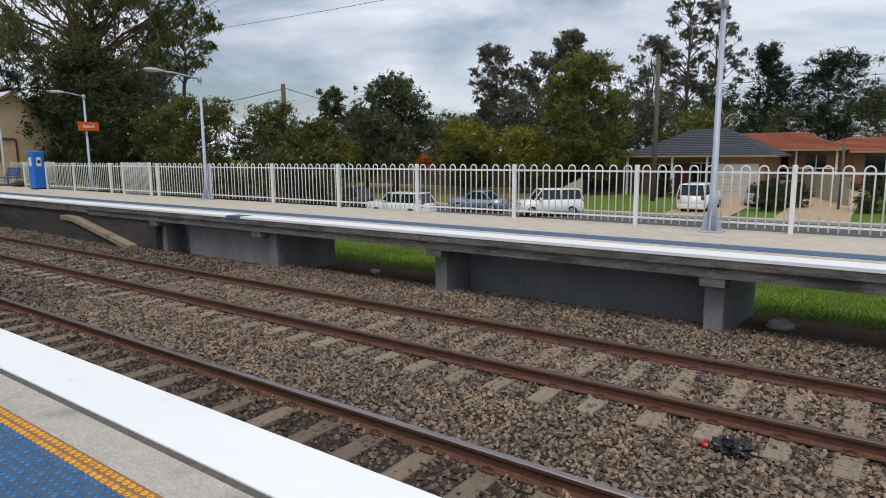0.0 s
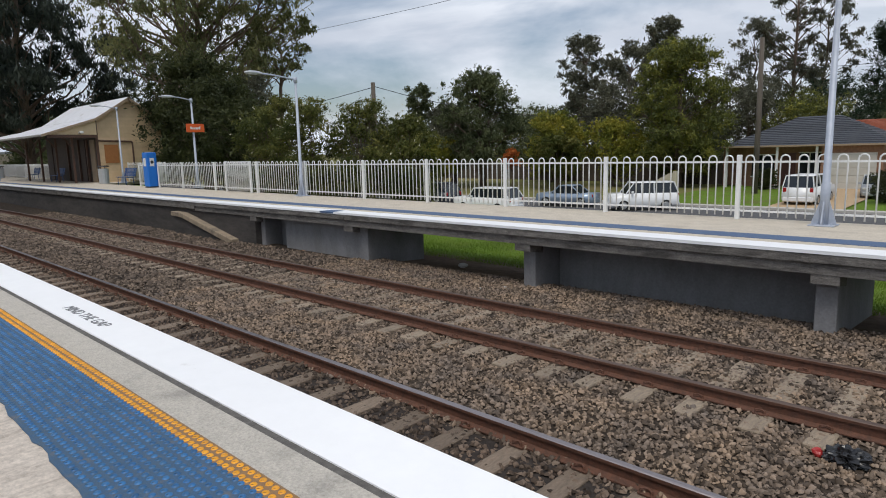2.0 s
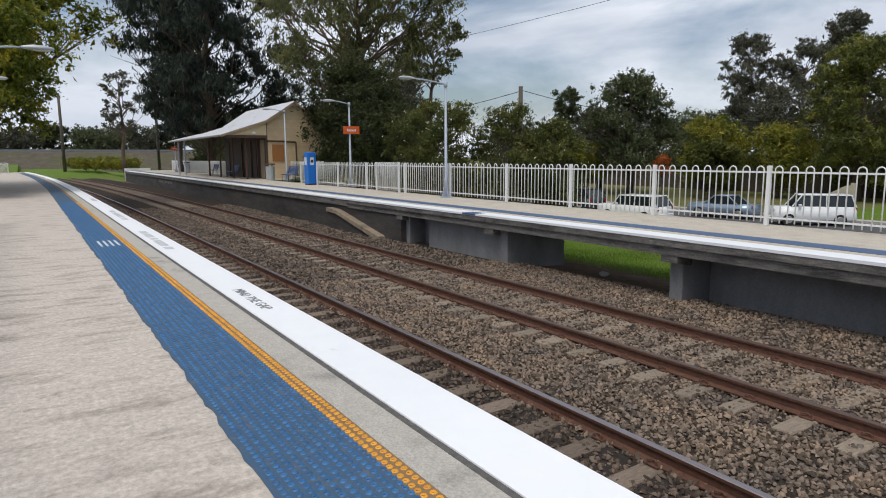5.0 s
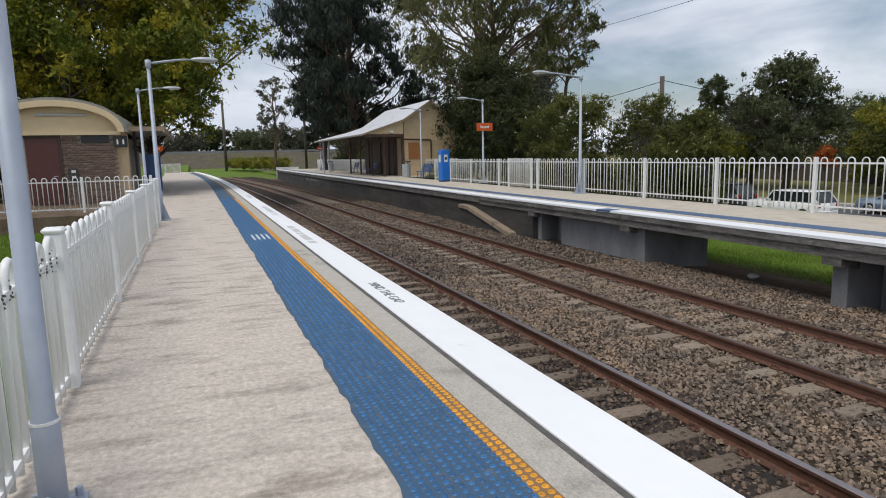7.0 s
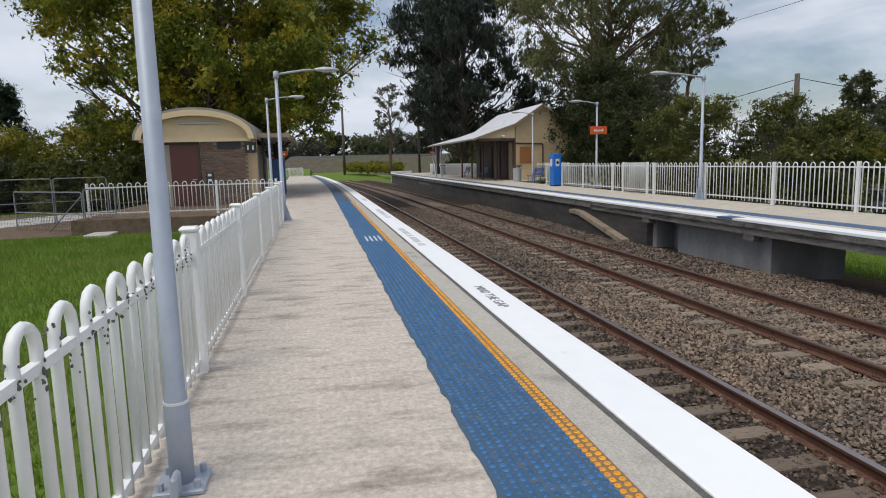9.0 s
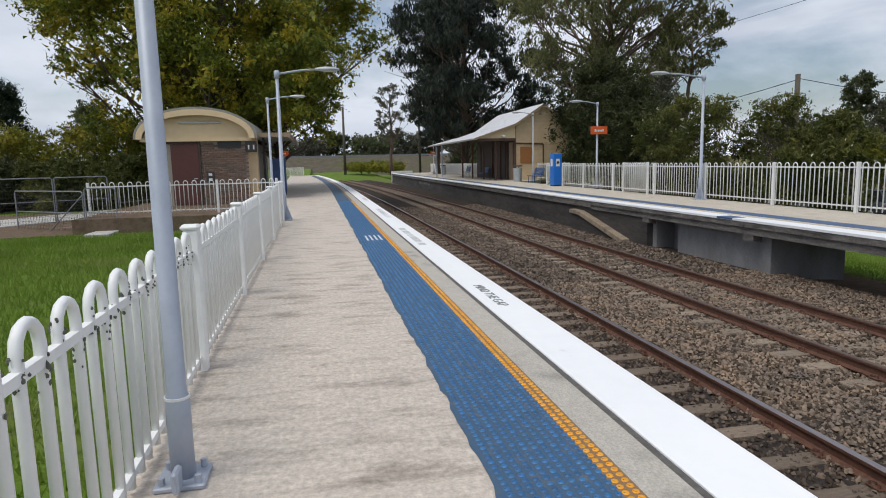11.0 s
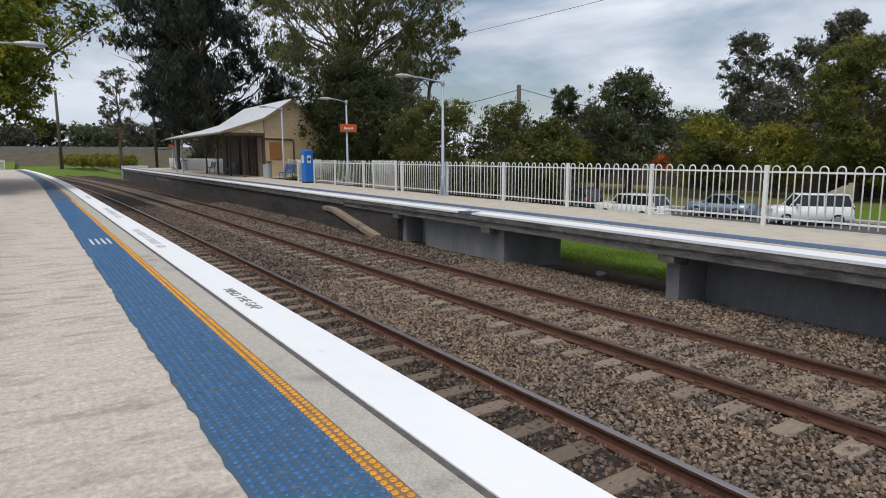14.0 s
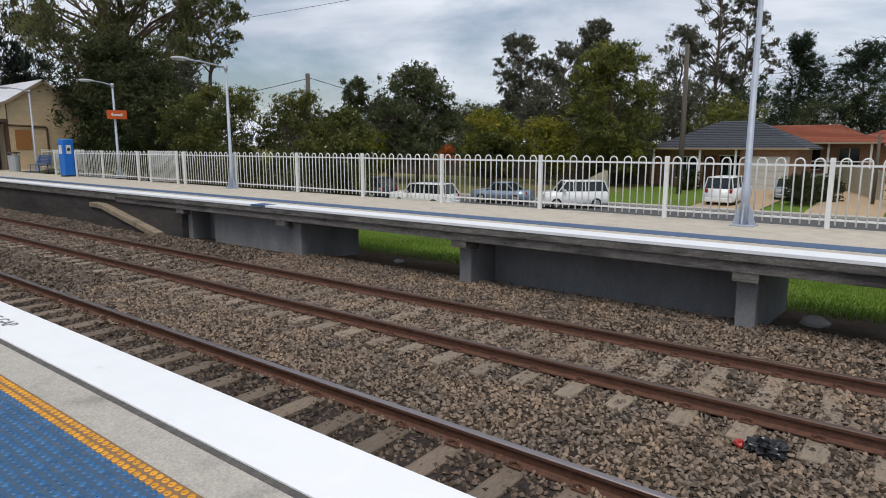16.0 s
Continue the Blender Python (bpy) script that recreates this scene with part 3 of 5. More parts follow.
def lettering(name, words, size, x, y, z, material, parent, rot=(0, 0, 0), extrude=.0015):
    cu = bpy.data.curves.new(name, 'FONT')
    cu.body, cu.size, cu.extrude, cu.align_x, cu.align_y = words, size, extrude, 'CENTER', 'CENTER'
    tmp = new(name, cu)
    me = bpy.data.meshes.new_from_object(tmp.evaluated_get(bpy.context.evaluated_depsgraph_get()))
    bpy.data.objects.remove(tmp)
    me.materials.clear()
    ob = link(name, me, material, parent)
    ob.matrix_basis = pose(x, y, z, *rot)
    return ob


lt = lettering("stencil_words", "MIND THE GAP", .155, -6.0, -.235, .0125, M_text, NP)
lt.scale = (1.0, .95, 1)
bm = bmesh.new()
rb = random.Random(4)
for x0, x1, yc, gap in ((-13.4, -10.3, -.30, .09), (-19.2, -16.0, -.24, .12), (-26.0, -24.0, -.22, .15)):
    x = x0
    while x < x1:
        w = rb.uniform(.05, .1)
        if rb.random() > .16:
            box(bm, x, x + w, yc, yc + .13, .011, .0125)
        x += w + gap * .45
part("stencil_bars", bm, M_textf, NP)
bm = bmesh.new()
for i in range(4):
    box(bm, -12.0, -11.2, -1.12 + i * .085, -1.085 + i * .085, .0135, .0155)
part("white_marks", bm, M_texw, NP)

# ---- far platform ----
FP = tagged(empty("far_platform", 0, 0, 0), "concrete platform on piers with weathered slab edge and white line", "platform", kind="structure")
XF = steps(10, -20, 15) + steps(-22, -86, 32)


def fy(x):
    return opp(x) - 7.25


def fback(x):
    return (0.0 if x > -15 else .018 * (-15 - x)) + (.0 if x > -40 else min(4, (-40 - x)))


part("deck", strip(7.72, 10.75, -.2, 0, xs=XF, f0=fy, f1=fback), M_concf, FP, "worn pale concrete deck")
part("white_edge", strip(7.25, 7.72, -.04, .008, xs=XF, f0=fy, f1=fy), M_white2, FP, "white painted edge line")
part("tactile_strip", strip(8.04, 8.52, -.02, .007, xs=XF, f0=fy, f1=fy), M_bluef, FP, "worn blue tactile strip")
bm = strip(7.262, 10.7, -.16, -.04, xs=steps(10, -20, 15), f0=fy, f1=fback)
part("slab_edge", bm, M_slab, FP)
part("slab_ledge", strip(7.31, 10.6, -.32, -.16, xs=steps(10, -20, 15), f0=fy, f1=fback), M_slab, FP, "weathered concrete slab edge with dark stains")
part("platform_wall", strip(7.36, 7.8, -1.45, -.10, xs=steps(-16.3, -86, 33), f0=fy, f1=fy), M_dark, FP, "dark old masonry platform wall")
part("wall_cap", strip(7.28, 7.7, -.26, -.04, xs=steps(-20, -86, 33), f0=fy, f1=fy), M_slab, FP)


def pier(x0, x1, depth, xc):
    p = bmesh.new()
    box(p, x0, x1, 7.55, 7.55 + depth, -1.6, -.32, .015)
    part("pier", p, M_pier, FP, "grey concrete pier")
    c = bmesh.new()
    v = box(c, xc, xc + .34, 7.32, 7.75, -.52, -.32)
    for q in v:
        if q.co.y < 7.5 and q.co.z < -.4:
            q.co.z += .07
    part("corbel", c, M_slab, FP)


for x0, x1, depth, xc in ((2.87, 3.14, 2.6, 2.85), (-1.90, -1.63, 2.6, -1.92), (-6.81, -6.54, 2.2, -6.84), (-11.72, -11.43, 1.9, -12.05), (-16.4, -16.1, 2.2, -16.5)):
    pier(x0, x1, depth, xc)
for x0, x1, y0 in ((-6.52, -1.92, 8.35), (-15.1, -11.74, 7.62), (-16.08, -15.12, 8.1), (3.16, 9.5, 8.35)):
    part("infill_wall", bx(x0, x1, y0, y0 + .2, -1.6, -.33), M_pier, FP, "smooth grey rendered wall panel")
bm = bmesh.new()
for x in (-1.98, -7.0, -12.0, -16.8):
    box(bm, x - .05, x + .05, 7.235, 7.31, -.16, -.09, .008)
part("edge_bracket", bm, M_slab, FP)


def wedge(side, y0, y1, bevel):
    bm = bmesh.new()
    wa = [bm.verts.new((x, y0, z)) for x, z in side]
    wb = [bm.verts.new((x, y1, z)) for x, z in side]
    bm.faces.new(wa)
    bm.faces.new(wb[::-1])
    n = len(side)
    for q in range(n):
        bm.faces.new((wa[q], wb[q], wb[(q + 1) % n], wa[(q + 1) % n]))
    bmesh.ops.recalc_face_normals(bm, faces=bm.faces)
    bmesh.ops.bevel(bm, geom=list(bm.edges), offset=bevel, segments=1, affect='EDGES')
    return bm


wing = part("wing_wall", wedge([(-21.6, -1.5), (-21.6, -.55), (-20.9, -.58), (-17.5, -1.22), (-17.5, -1.5)], 7.2, 7.5, .02), M_dark, FP, "dark wall under a sloping coping")
part("coping", wedge([(-21.5, -.54), (-21.5, -.40), (-20.7, -.42), (-17.35, -1.06), (-17.35, -1.24), (-20.7, -.57)], 7.12, 7.62, .015), M_coping, wing, "sloping tan concrete coping")
part("toe_block", wedge([(-18.1, -1.5), (-18.1, -1.08), (-17.0, -1.13), (-17.0, -1.5)], 7.62, 8.2, .02), M_slab, wing)
part("blue_paint_patch", bx(-12.9, -12.35, 7.24, 7.6, -.03, .0115), M_bluef, FP)
bm = bmesh.new()
for k in range(9):
    x = -61.0 + k * .75
    box(bm, x, x + .5, opp(x) + .1, opp(x) + .125, -.62, -.40)
part("faded_writing", bm, M_slab, FP, "faded pale writing bars")

# ---- loop-top fences ----
def loop_mesh(width, height, r, seg=6, sides=6):
    bm = bmesh.new()
    pts = [(-width / 2, 0, 0), (-width / 2, 0, height - width / 2)]
    for i in range(1, seg):
        a = math.pi * (1 - i / seg)
        pts.append((width / 2 * math.cos(a), 0, height - width / 2 + width / 2 * math.sin(a)))
    pts += [(width / 2, 0, height - width / 2), (width / 2, 0, 0)]
    tube(bm, pts, r, sides)
    me = bpy.data.meshes.new("loop_picket")
    bm.to_mesh(me)
    me.shade_smooth()
    return me


def fence(label, pts, n, pitch_frac, height, material, r=.014, post=.04, foot=.07, rails=(.16, .86), lo=0.0, cap=False, first=0):
    """A loop-top fence through pts (x, y, z): a post at each, n loops between."""
    fe = tagged(empty("loop_top_fence", *pts[0]), label, "fence")
    inv = Matrix.Translation(-Vector(pts[0]))
    me = None
    pm = bmesh.new()
    box(pm, -post, post, -post, post, lo, height + .01, .008)
    if cap:
        box(pm, -post * 1.25, post * 1.25, -post * 1.25, post * 1.25, height + .012, height + .05, .015)
    pme = bpy.data.meshes.new("post")
    pm.to_mesh(pme)
    pme.materials.append(material)
    for p in pts[first:]:
        o = link("post", pme, None, fe)
        o.matrix_basis = inv @ pose(*p)
    for a, b in zip(pts, pts[1:]):
        A, B = Vector(a), Vector(b)
        d = B - A
        L, yaw = d.length, math.degrees(math.atan2(d.y, d.x))
        step = (L - 2 * post) / n
        if me is None:
            me = loop_mesh(step * pitch_frac, height - foot, r)
            me.materials.append(material)
        for k in range(n):
            q = A + d * ((post + step * (k + .5)) / L)
            o = link("loop_picket", me, None, fe)
            o.matrix_basis = inv @ pose(q.x, q.y, q.z + foot, 0, 0, yaw)
        for fz in rails:
            bm = bmesh.new()
            box(bm, post, L - post, -r * .8, r * .8, height * fz - .018, height * fz + .018)
            o = part("rail", bm, material, fe)
            o.matrix_basis = inv @ pose(a[0], a[1], a[2], 0, -math.degrees(math.asin(d.z / L)), yaw)
    return fe


def ff(x):
    return 10.46 + (0 if x > -13 else .022 * (-13 - x))


fx = [7.1, 4.34, 1.58, -1.18, -3.94, -6.72, -9.5, -12.27, -15.11, -18.4]
fence("white tubular loop-top fence along the far platform", [(x, ff(x), 0) for x in fx], 9, .5, 1.2, M_fence, rails=(.14, .9))
fx2 = [-21.7, -25.3, -28.6, -31.4, -33.9]
fence("white tubular loop-top fence beside the ticket machine", [(x, ff(x), 0) for x in [-18.4] + fx2][0:1] + [(x, ff(x), 0) for x in fx2] + [(-36.4, 13.3, 0), (-39.6, 13.45, 0), (-42.8, 13.6, 0)], 10, .5, 1.2, M_fence, rails=(.14, .9))
fence("white tubular gate panel standing before the platform fence", [(-22.0, ff(-22) - .12, 0), (-24.0, ff(-24) - .14, 0)], 12, .55, 1.22, M_fence, rails=(.14, .9))
fence("white tubular loop-top fence beyond the waiting room", [(x, 12.6 + .03 * (-54 - x), 0) for x in (-54.5, -58, -61.5, -65, -68.5, -72, -75.5, -79, -82.5, -86)], 10, .5, 1.2, M_fence, r=.02, rails=(.14, .9))
NEAR = dict(r=.0195, post=.05, foot=.05, rails=(.11, .86), lo=-.02, cap=True)
nf = fence("white loop-top fence with grey lichen along the near platform", [(x, -2.815 + .005 * x, -.02) for x in (4.88, 1.84, -1.2, -4.24)], 10, .54, 1.0, M_fencen, **NEAR)
fence("white loop-top fence beside the lamp posts of the near platform", [(x, -2.815 + .005 * x, -.02) for x in (-4.24, -6.87, -9.5, -12.13, -14.76, -16.2)], 9, .54, 1.0, M_fencen, first=1, **NEAR)
fence("white loop-top fence before the brick toilet block", [(-22, -3.35, -.12), (-22, -5.3, -.12), (-22, -7.3, -.12), (-22, -9.3, -.12)], 7, .5, 1.1, M_fence, rails=(.12, .88))
# lichen on the near fence
rl = random.Random(9)
bm = bmesh.new()
for o in [q for q in nf.children if q.name.startswith("loop_picket") and -9.2 < q.matrix_basis.translation.x < -5.7]:
    c = o.matrix_basis.translation
    for side in (-1, 1):
        x, z = side * .079, rl.gauss(.81, .025)
        for _ in range(rl.randint(12, 45)):
            m = bmesh.ops.create_icosphere(bm, subdivisions=1, radius=1)
            k = rl.uniform(.003, .008)
            px, py, pz = x + rl.gauss(0, .012), rl.uniform(-.018, .022), z + rl.gauss(0, .03)
            for v in m["verts"]:
                v.co = Vector((c.x + px + v.co.x * k * rl.uniform(.5, 1.5), c.y + py + v.co.y * k * rl.uniform(.5, 1.5), c.z + pz + v.co.z * k * rl.uniform(.5, 2.0)))
tagged(part("lichen", bm, M_lich, nf, "patches of grey lichen"), kind="stuff")


# ---- lamp posts ----
def lamp_post(label, x, y, z, height, arm, rz, r=.055, band=None, gusset=True):
    """Steel lamp post; the arm points along its own +y before the turn rz."""
    e = tagged(empty("platform_lamp_post", x, y, z, rz), label, "lamp post")
    bm = bmesh.new()
    bz = band or .7
    tube(bm, [(0, 0, .02), (0, 0, bz), (0, 0, bz + .02), (0, 0, height)], [r * 1.25, r * 1.25, r, r * .72], 14)
    part("pole", bm, M_galv, e, smooth=True)
    bm = bmesh.new()
    pw = .2 if gusset else .11
    box(bm, -pw, pw, -pw, pw, 0, .025, .006)
    if gusset:
        for a in range(4):
            m = Matrix.Rotation(a * math.pi / 2, 3, 'Z')
            vs = [bm.verts.new(m @ Vector(p)) for p in ((r, -.012, .025), (.185, -.012, .025), (.185, -.012, .06), (r * 1.2, -.012, .42), (r, .012, .025), (.185, .012, .025), (.185, .012, .06), (r * 1.2, .012, .42))]
            for q in ((0, 1, 2, 3), (7, 6, 5, 4), (0, 4, 5, 1), (1, 5, 6, 2), (2, 6, 7, 3)):
                bm.faces.new([vs[k] for k in q])
        bmesh.ops.recalc_face_normals(bm, faces=bm.faces)
    else:
        for s in (-1, 1):
            box(bm, s * .13 - .05, s * .13 + .05, -.015, .015, .02, .12, .01)
    part("base_plate", bm, M_galv, e)
    for a in range(4):
        b = bmesh.new()
        m = Matrix.Rotation(a * math.pi / 2 + math.pi / 4, 3, 'Z')
        q = m @ Vector((pw, 0, 0))
        tube(b, [(q.x, q.y, .02), (q.x, q.y, .06)], .016, 6)
        part("bolt", b, M_galv, e)
    if band:
        b = bmesh.new()
        tube(b, [(0, 0, band - .006), (0, 0, band + .006)], r * 1.3, 14)
        part("band", b, M_fence, e)
    b = bmesh.new()
    tube(b, [(0, 0, height - .12), (0, 0, height - .1), (0, 0, height + .06), (0, 0, height + .07)], [r * .8, r * 1.25, r * 1.25, r * .6], 12)
    part("collar", b, M_galv, e, smooth=True)
    b = bmesh.new()
    tube(b, [(0, 0, height - .02), (0, arm * .35, height + .04), (0, arm * .7, height + .09), (0, arm, height + .1)], [.028, .026, .024, .022], 8)
    part("arm", b, M_galv, e, smooth=True)
    h = bmesh.new()
    L = .62
    prof = [(0, .03, .03), (.06, .06, .05), (.22, .10, .075), (.45, .11, .07), (.58, .085, .045), (.62, .03, .02)]
    rings = []
    for u, w_, t_ in prof:
        rings.append([h.verts.new((w_ * math.cos(k * math.pi / 5), arm - .05 + u, height + .1 + t_ * max(-.45, math.sin(k * math.pi / 5)))) for k in range(10)])
    for r0, r1 in zip(rings, rings[1:]):
        for k in range(10):
            h.faces.new((r0[k], r0[(k + 1) % 10], r1[(k + 1) % 10], r1[k]))
    h.faces.new(rings[0]); h.faces.new(rings[-1])
    bmesh.ops.recalc_face_normals(h, faces=h.faces)
    head = part("lamp_head", h, M_lamp, e, "pale grey street-light head", smooth=True)
    g = bmesh.new()
    box(g, -.075, .075, arm + .15, arm + .5, height + .045, height + .072, .012)
    part("lens", g, M_lens, head)
    return e


lamp_post("grey steel lamp post bolted beside the near fence", -2.58, -2.63, 0, 4.1, 1.35, 0, r=.043, band=.40, gusset=False)
lamp_post("grey steel lamp post at the end of the near fence", -16.45, -2.85, 0, 3.72, 1.0, 0)
lamp_post("grey steel lamp post beside the toilet block", -25.7, -3.75, 0, 4.0, .9, 0)
lamp_post("grey steel lamp post with gusseted base by the far fence", -2.43, 10.18, 0, 4.05, 1.5, 180, r=.06)
lamp_post("grey steel lamp post by the far fence", -18.4, 10.42, 0, 3.95, 1.3, 180)
sp = lamp_post("grey steel lamp post carrying an orange station sign", -28.6, 11.5, 0, 4.05, .8, 180)
lamp_post("grey steel lamp post before the weatherboard waiting room", -40.3, 12.35, 0, 4.45, .9, 180)
lamp_post("grey steel lamp post far along the platform", -72, 11.4, 0, 4.2, .9, 180)


def station_sign(x, y, z, w, h, label):
    e = tagged(empty("station_sign", x, y, z, 90), label, "sign")
    part("panel", bx(-w / 2, w / 2, -.02, .02, -h / 2, h / 2, .006), M_sign, e)
    b = bmesh.new()
    k = -w * .28
    for i in range(6):
        box(b, k, k + w * .075, -.026, -.0205, -h * .16, h * .17 if i in (0, 5) else h * .08)
        k += w * .095
    part("lettering", b, M_letter, e, "white lettering bars")
    b = bmesh.new()
    tube(b, [(0, .02, -.1), (0, .07, -.1)], .02, 6)
    part("bracket", b, M_galv, e)


station_sign(-28.5, 11.55, 2.77, .86, .38, "orange station name sign with white lettering on a post")
station_sign(-71.9, 11.4, 2.5, .8, .4, "orange station name sign far along the platform")
utility_pole_small = part("sign_post", bx(-.05, .05, -.05, .05, -.8, 2.3), M_galv)
utility_pole_small.matrix_basis = pose(-52.08, -4.6, 0)
tagged(utility_pole_small, "thin grey steel sign post", "post")
station_sign(-52, -4.6, 2.35, .9, .4, "orange station name sign beyond the toilet block")


# ---- waiting room on the far platform ----
WR = tagged(empty("waiting_room", -43, 0, 0), "cream weatherboard waiting room with pale iron roof and awning", "building")
GX, YF, YR, YK = -43.0, 11.95, 16.0, 13.98
XE = -54.0


def wl_part(name, bm, m, label=""):
    for v in bm.verts:
        v.co.x += 43
    return part(name, bm, m, WR, label)


def gable_w(z):
    return (YF, YR) if z < 3.9 else (YF + (z - 3.9) * 1.5, YR - (z - 3.9) * 1.5)


# solid core; its dark brown paints in the shaded interior behind the awning
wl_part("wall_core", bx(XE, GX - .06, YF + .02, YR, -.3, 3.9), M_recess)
z = 0.0
while z < 5.2:
    y0, y1 = gable_w(z + .07)
    if y1 - y0 < .15:
        break
    b = bmesh.new()
    v = box(b, GX - .05, GX + .012, y0, y1, z, z + .145)
    for q in v:
        if q.co.x > GX and q.co.z < z + .01:
            q.co.x += .02
    wl_part("weatherboard", b, M_wboard)
    z += .14
# main roof and awning
b = bmesh.new()
ny = 28
prof = [(YK, 5.36), (YF - .05, 3.98), (8.85, 2.98)]


def slab(b, pa, pb, x0, x1, th=.03):
    (ya, za), (yb, zb) = pa, pb
    vs = [b.verts.new(p) for p in ((x0, ya, za), (x1, ya, za), (x1, yb, zb), (x0, yb, zb), (x0, ya, za - th), (x1, ya, za - th), (x1, yb, zb - th), (x0, yb, zb - th))]
    for q in ((0, 1, 2, 3), (7, 6, 5, 4), (0, 4, 5, 1), (1, 5, 6, 2), (2, 6, 7, 3), (3, 7, 4, 0)):
        b.faces.new([vs[i] for i in q])


def corrugated(b, pa, pb, x0, x1, pitch=.15):
    """Roof sheet with ribs running down the slope."""
    n = int(abs(x1 - x0) / pitch) * 2
    (ya, za), (yb, zb) = pa, pb
    prev = None
    for i in range(n + 1):
        x = x0 + (x1 - x0) * i / n
        d = .022 if i % 2 else 0
        cur = (b.verts.new((x, ya, za + d)), b.verts.new((x, yb, zb + d)), b.verts.new((x, yb, zb - .02)), b.verts.new((x, ya, za - .02)))
        if prev:
            for k in range(4):
                b.faces.new((prev[k], cur[k], cur[(k + 1) % 4], prev[(k + 1) % 4]))
        prev = cur


corrugated(b, prof[0], prof[1], XE - .2, GX + .3)
corrugated(b, (YK, 5.36), (YR + .5, 3.7), XE - .2, GX + .3)
bmesh.ops.recalc_face_normals(b, faces=b.faces)
wl_part("roof", b, M_roofm, "pale weathered corrugated iron roof")
b = bmesh.new()
corrugated(b, (YF - .05, 3.96), prof[2], XE - .2, GX + .3)
corrugated(b, (YF - .6, 3.62), (8.85, 2.98), -60.5, XE - .2)
bmesh.ops.recalc_face_normals(b, faces=b.faces)
wl_part("awning_roof", b, M_roofm)
b = bmesh.new()
slab(b, (YK + .05, 5.37), (YF - .05, 3.99), GX + .24, GX + .34, .17)
slab(b, (YF - .05, 3.99), (8.85, 2.99), GX + .24, GX + .34, .15)
slab(b, (YK - .05, 5.37), (YR + .5, 3.71), GX + .24, GX + .34, .17)
wl_part("bargeboard", b, M_tan)
wl_part("gutter", bx(-60.6, GX + .34, 8.72, 8.86, 2.86, 2.98, .02), M_archroof)
wl_part("awning_gable", bx(GX + .1, GX + .16, 9.2, YF, 2.8, 2.98), M_trim)
b = bmesh.new()
v = box(b, GX + .02, GX + .1, 9.3, YF, 2.95, 3.0)
for q in v:
    if q.co.z > 2.96:
        q.co.z = 2.96 + max(0, (q.co.y - 8.85) * .31)
wl_part("awning_infill", b, M_cream)
for x, yp in ((-43.6, 10.7), (-47.0, 10.7), (-50.6, 10.7), (-54.2, 10.7), (-57.5, 9.5), (-60.2, 9.5)):
    b = bmesh.new()
    box(b, x - .06, x + .06, yp - .06, yp + .06, 0, 2.9, .01)
    wl_part("awning_post", b, M_trim if x > -55 else M_galv)
    b = bmesh.new()
    tube(b, [(x, yp - .06, 2.3), (x, yp - .4, 2.75), (x, yp - .6, 2.9)], .04, 6)
    wl_part("post_bracket", b, M_trim)
# the two M_recess panels are darkened to continue the interior's painted shade
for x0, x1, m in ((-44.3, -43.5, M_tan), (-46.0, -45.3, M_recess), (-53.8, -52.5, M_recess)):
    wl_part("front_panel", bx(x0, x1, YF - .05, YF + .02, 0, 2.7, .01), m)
for x in (-44.9, -46.6, -48.9):
    wl_part("door_frame", bx(x - .08, x + .08, YF - .09, YF + .02, 0, 2.75, .01), M_trim)
wl_part("shutter", bx(GX + .035, GX + .075, 12.32, 13.16, 1.2, 2.36, .01), M_shut, "orange-brown window shutter")
wl_part("corner_board", bx(GX - .08, GX + .06, YF - .06, YF + .07, 0, 3.9, .01), M_trim)
b = bmesh.new()
tube(b, [(GX + .06, YF, 2.62), (GX + .06, 14.0, 2.55), (GX + .06, 14.05, 2.5), (GX + .06, 14.05, .1)], .055, 8)
wl_part("downpipe", b, M_trim)
b = bmesh.new()
box(b, GX + .1, GX + .5, 10.9, 11.1, 3.05, 3.18, .02)
wl_part("camera_housing", b, M_fence)
b = bmesh.new()
box(b, GX + .05, GX + .08, 13.45, 14.0, .4, 1.1)
wl_part("low_panel", b, M_wboard)


# ---- platform furniture ----
def bench(x, y, rz, label):
    e = tagged(empty("platform_bench", x, y, 0, rz), label, "bench", "platform benches")
    for i in range(6):
        part("seat_slat", bx(-.85, .85, -.22 + i * .075, -.155 + i * .075, .42, .445, .006), M_bench, e)
    for i in range(6):
        b = bx(-.85, .85, .24 + i * .02, .265 + i * .02, .48 + i * .075, .545 + i * .075, .006)
        part("back_slat", b, M_bench, e)
    for s in (-1, 1):
        b = bmesh.new()
        tube(b, [(s * .6, -.2, 0), (s * .6, -.18, .41), (s * .6, .2, .41), (s * .6, .36, .95)], .022, 6)
        tube(b, [(s * .6, .2, .41), (s * .6, .22, 0)], .022, 6)
        part("leg_frame", b, M_bench, e)


bench(-37.2, 11.35, 0, "blue slatted steel bench beside the ticket machine")
bench(-49.6, 11.25, 0, "blue slatted steel bench before the waiting room")
bench(-57.4, 11.7, 0, "blue slatted steel bench under the awning end")


def bin_(x, y, label):
    e = tagged(empty("litter_bin", x, y, 0), label, "bin", "litter bins")
    b = bmesh.new()
    tube(b, [(0, 0, 0), (0, 0, .05), (0, 0, .9)], [.26, .28, .29], 14)
    part("body", b, M_lamp, e)
    b = bmesh.new()
    tube(b, [(0, 0, 1.0), (0, 0, 1.08)], [.34, .3], 14)
    part("lid", b, M_black, e)
    for a in range(3):
        part("strut", bx(.24 * math.cos(a * 2.1) - .015, .24 * math.cos(a * 2.1) + .015, .24 * math.sin(a * 2.1) - .015, .24 * math.sin(a * 2.1) + .015, .88, 1.01), M_black, e)


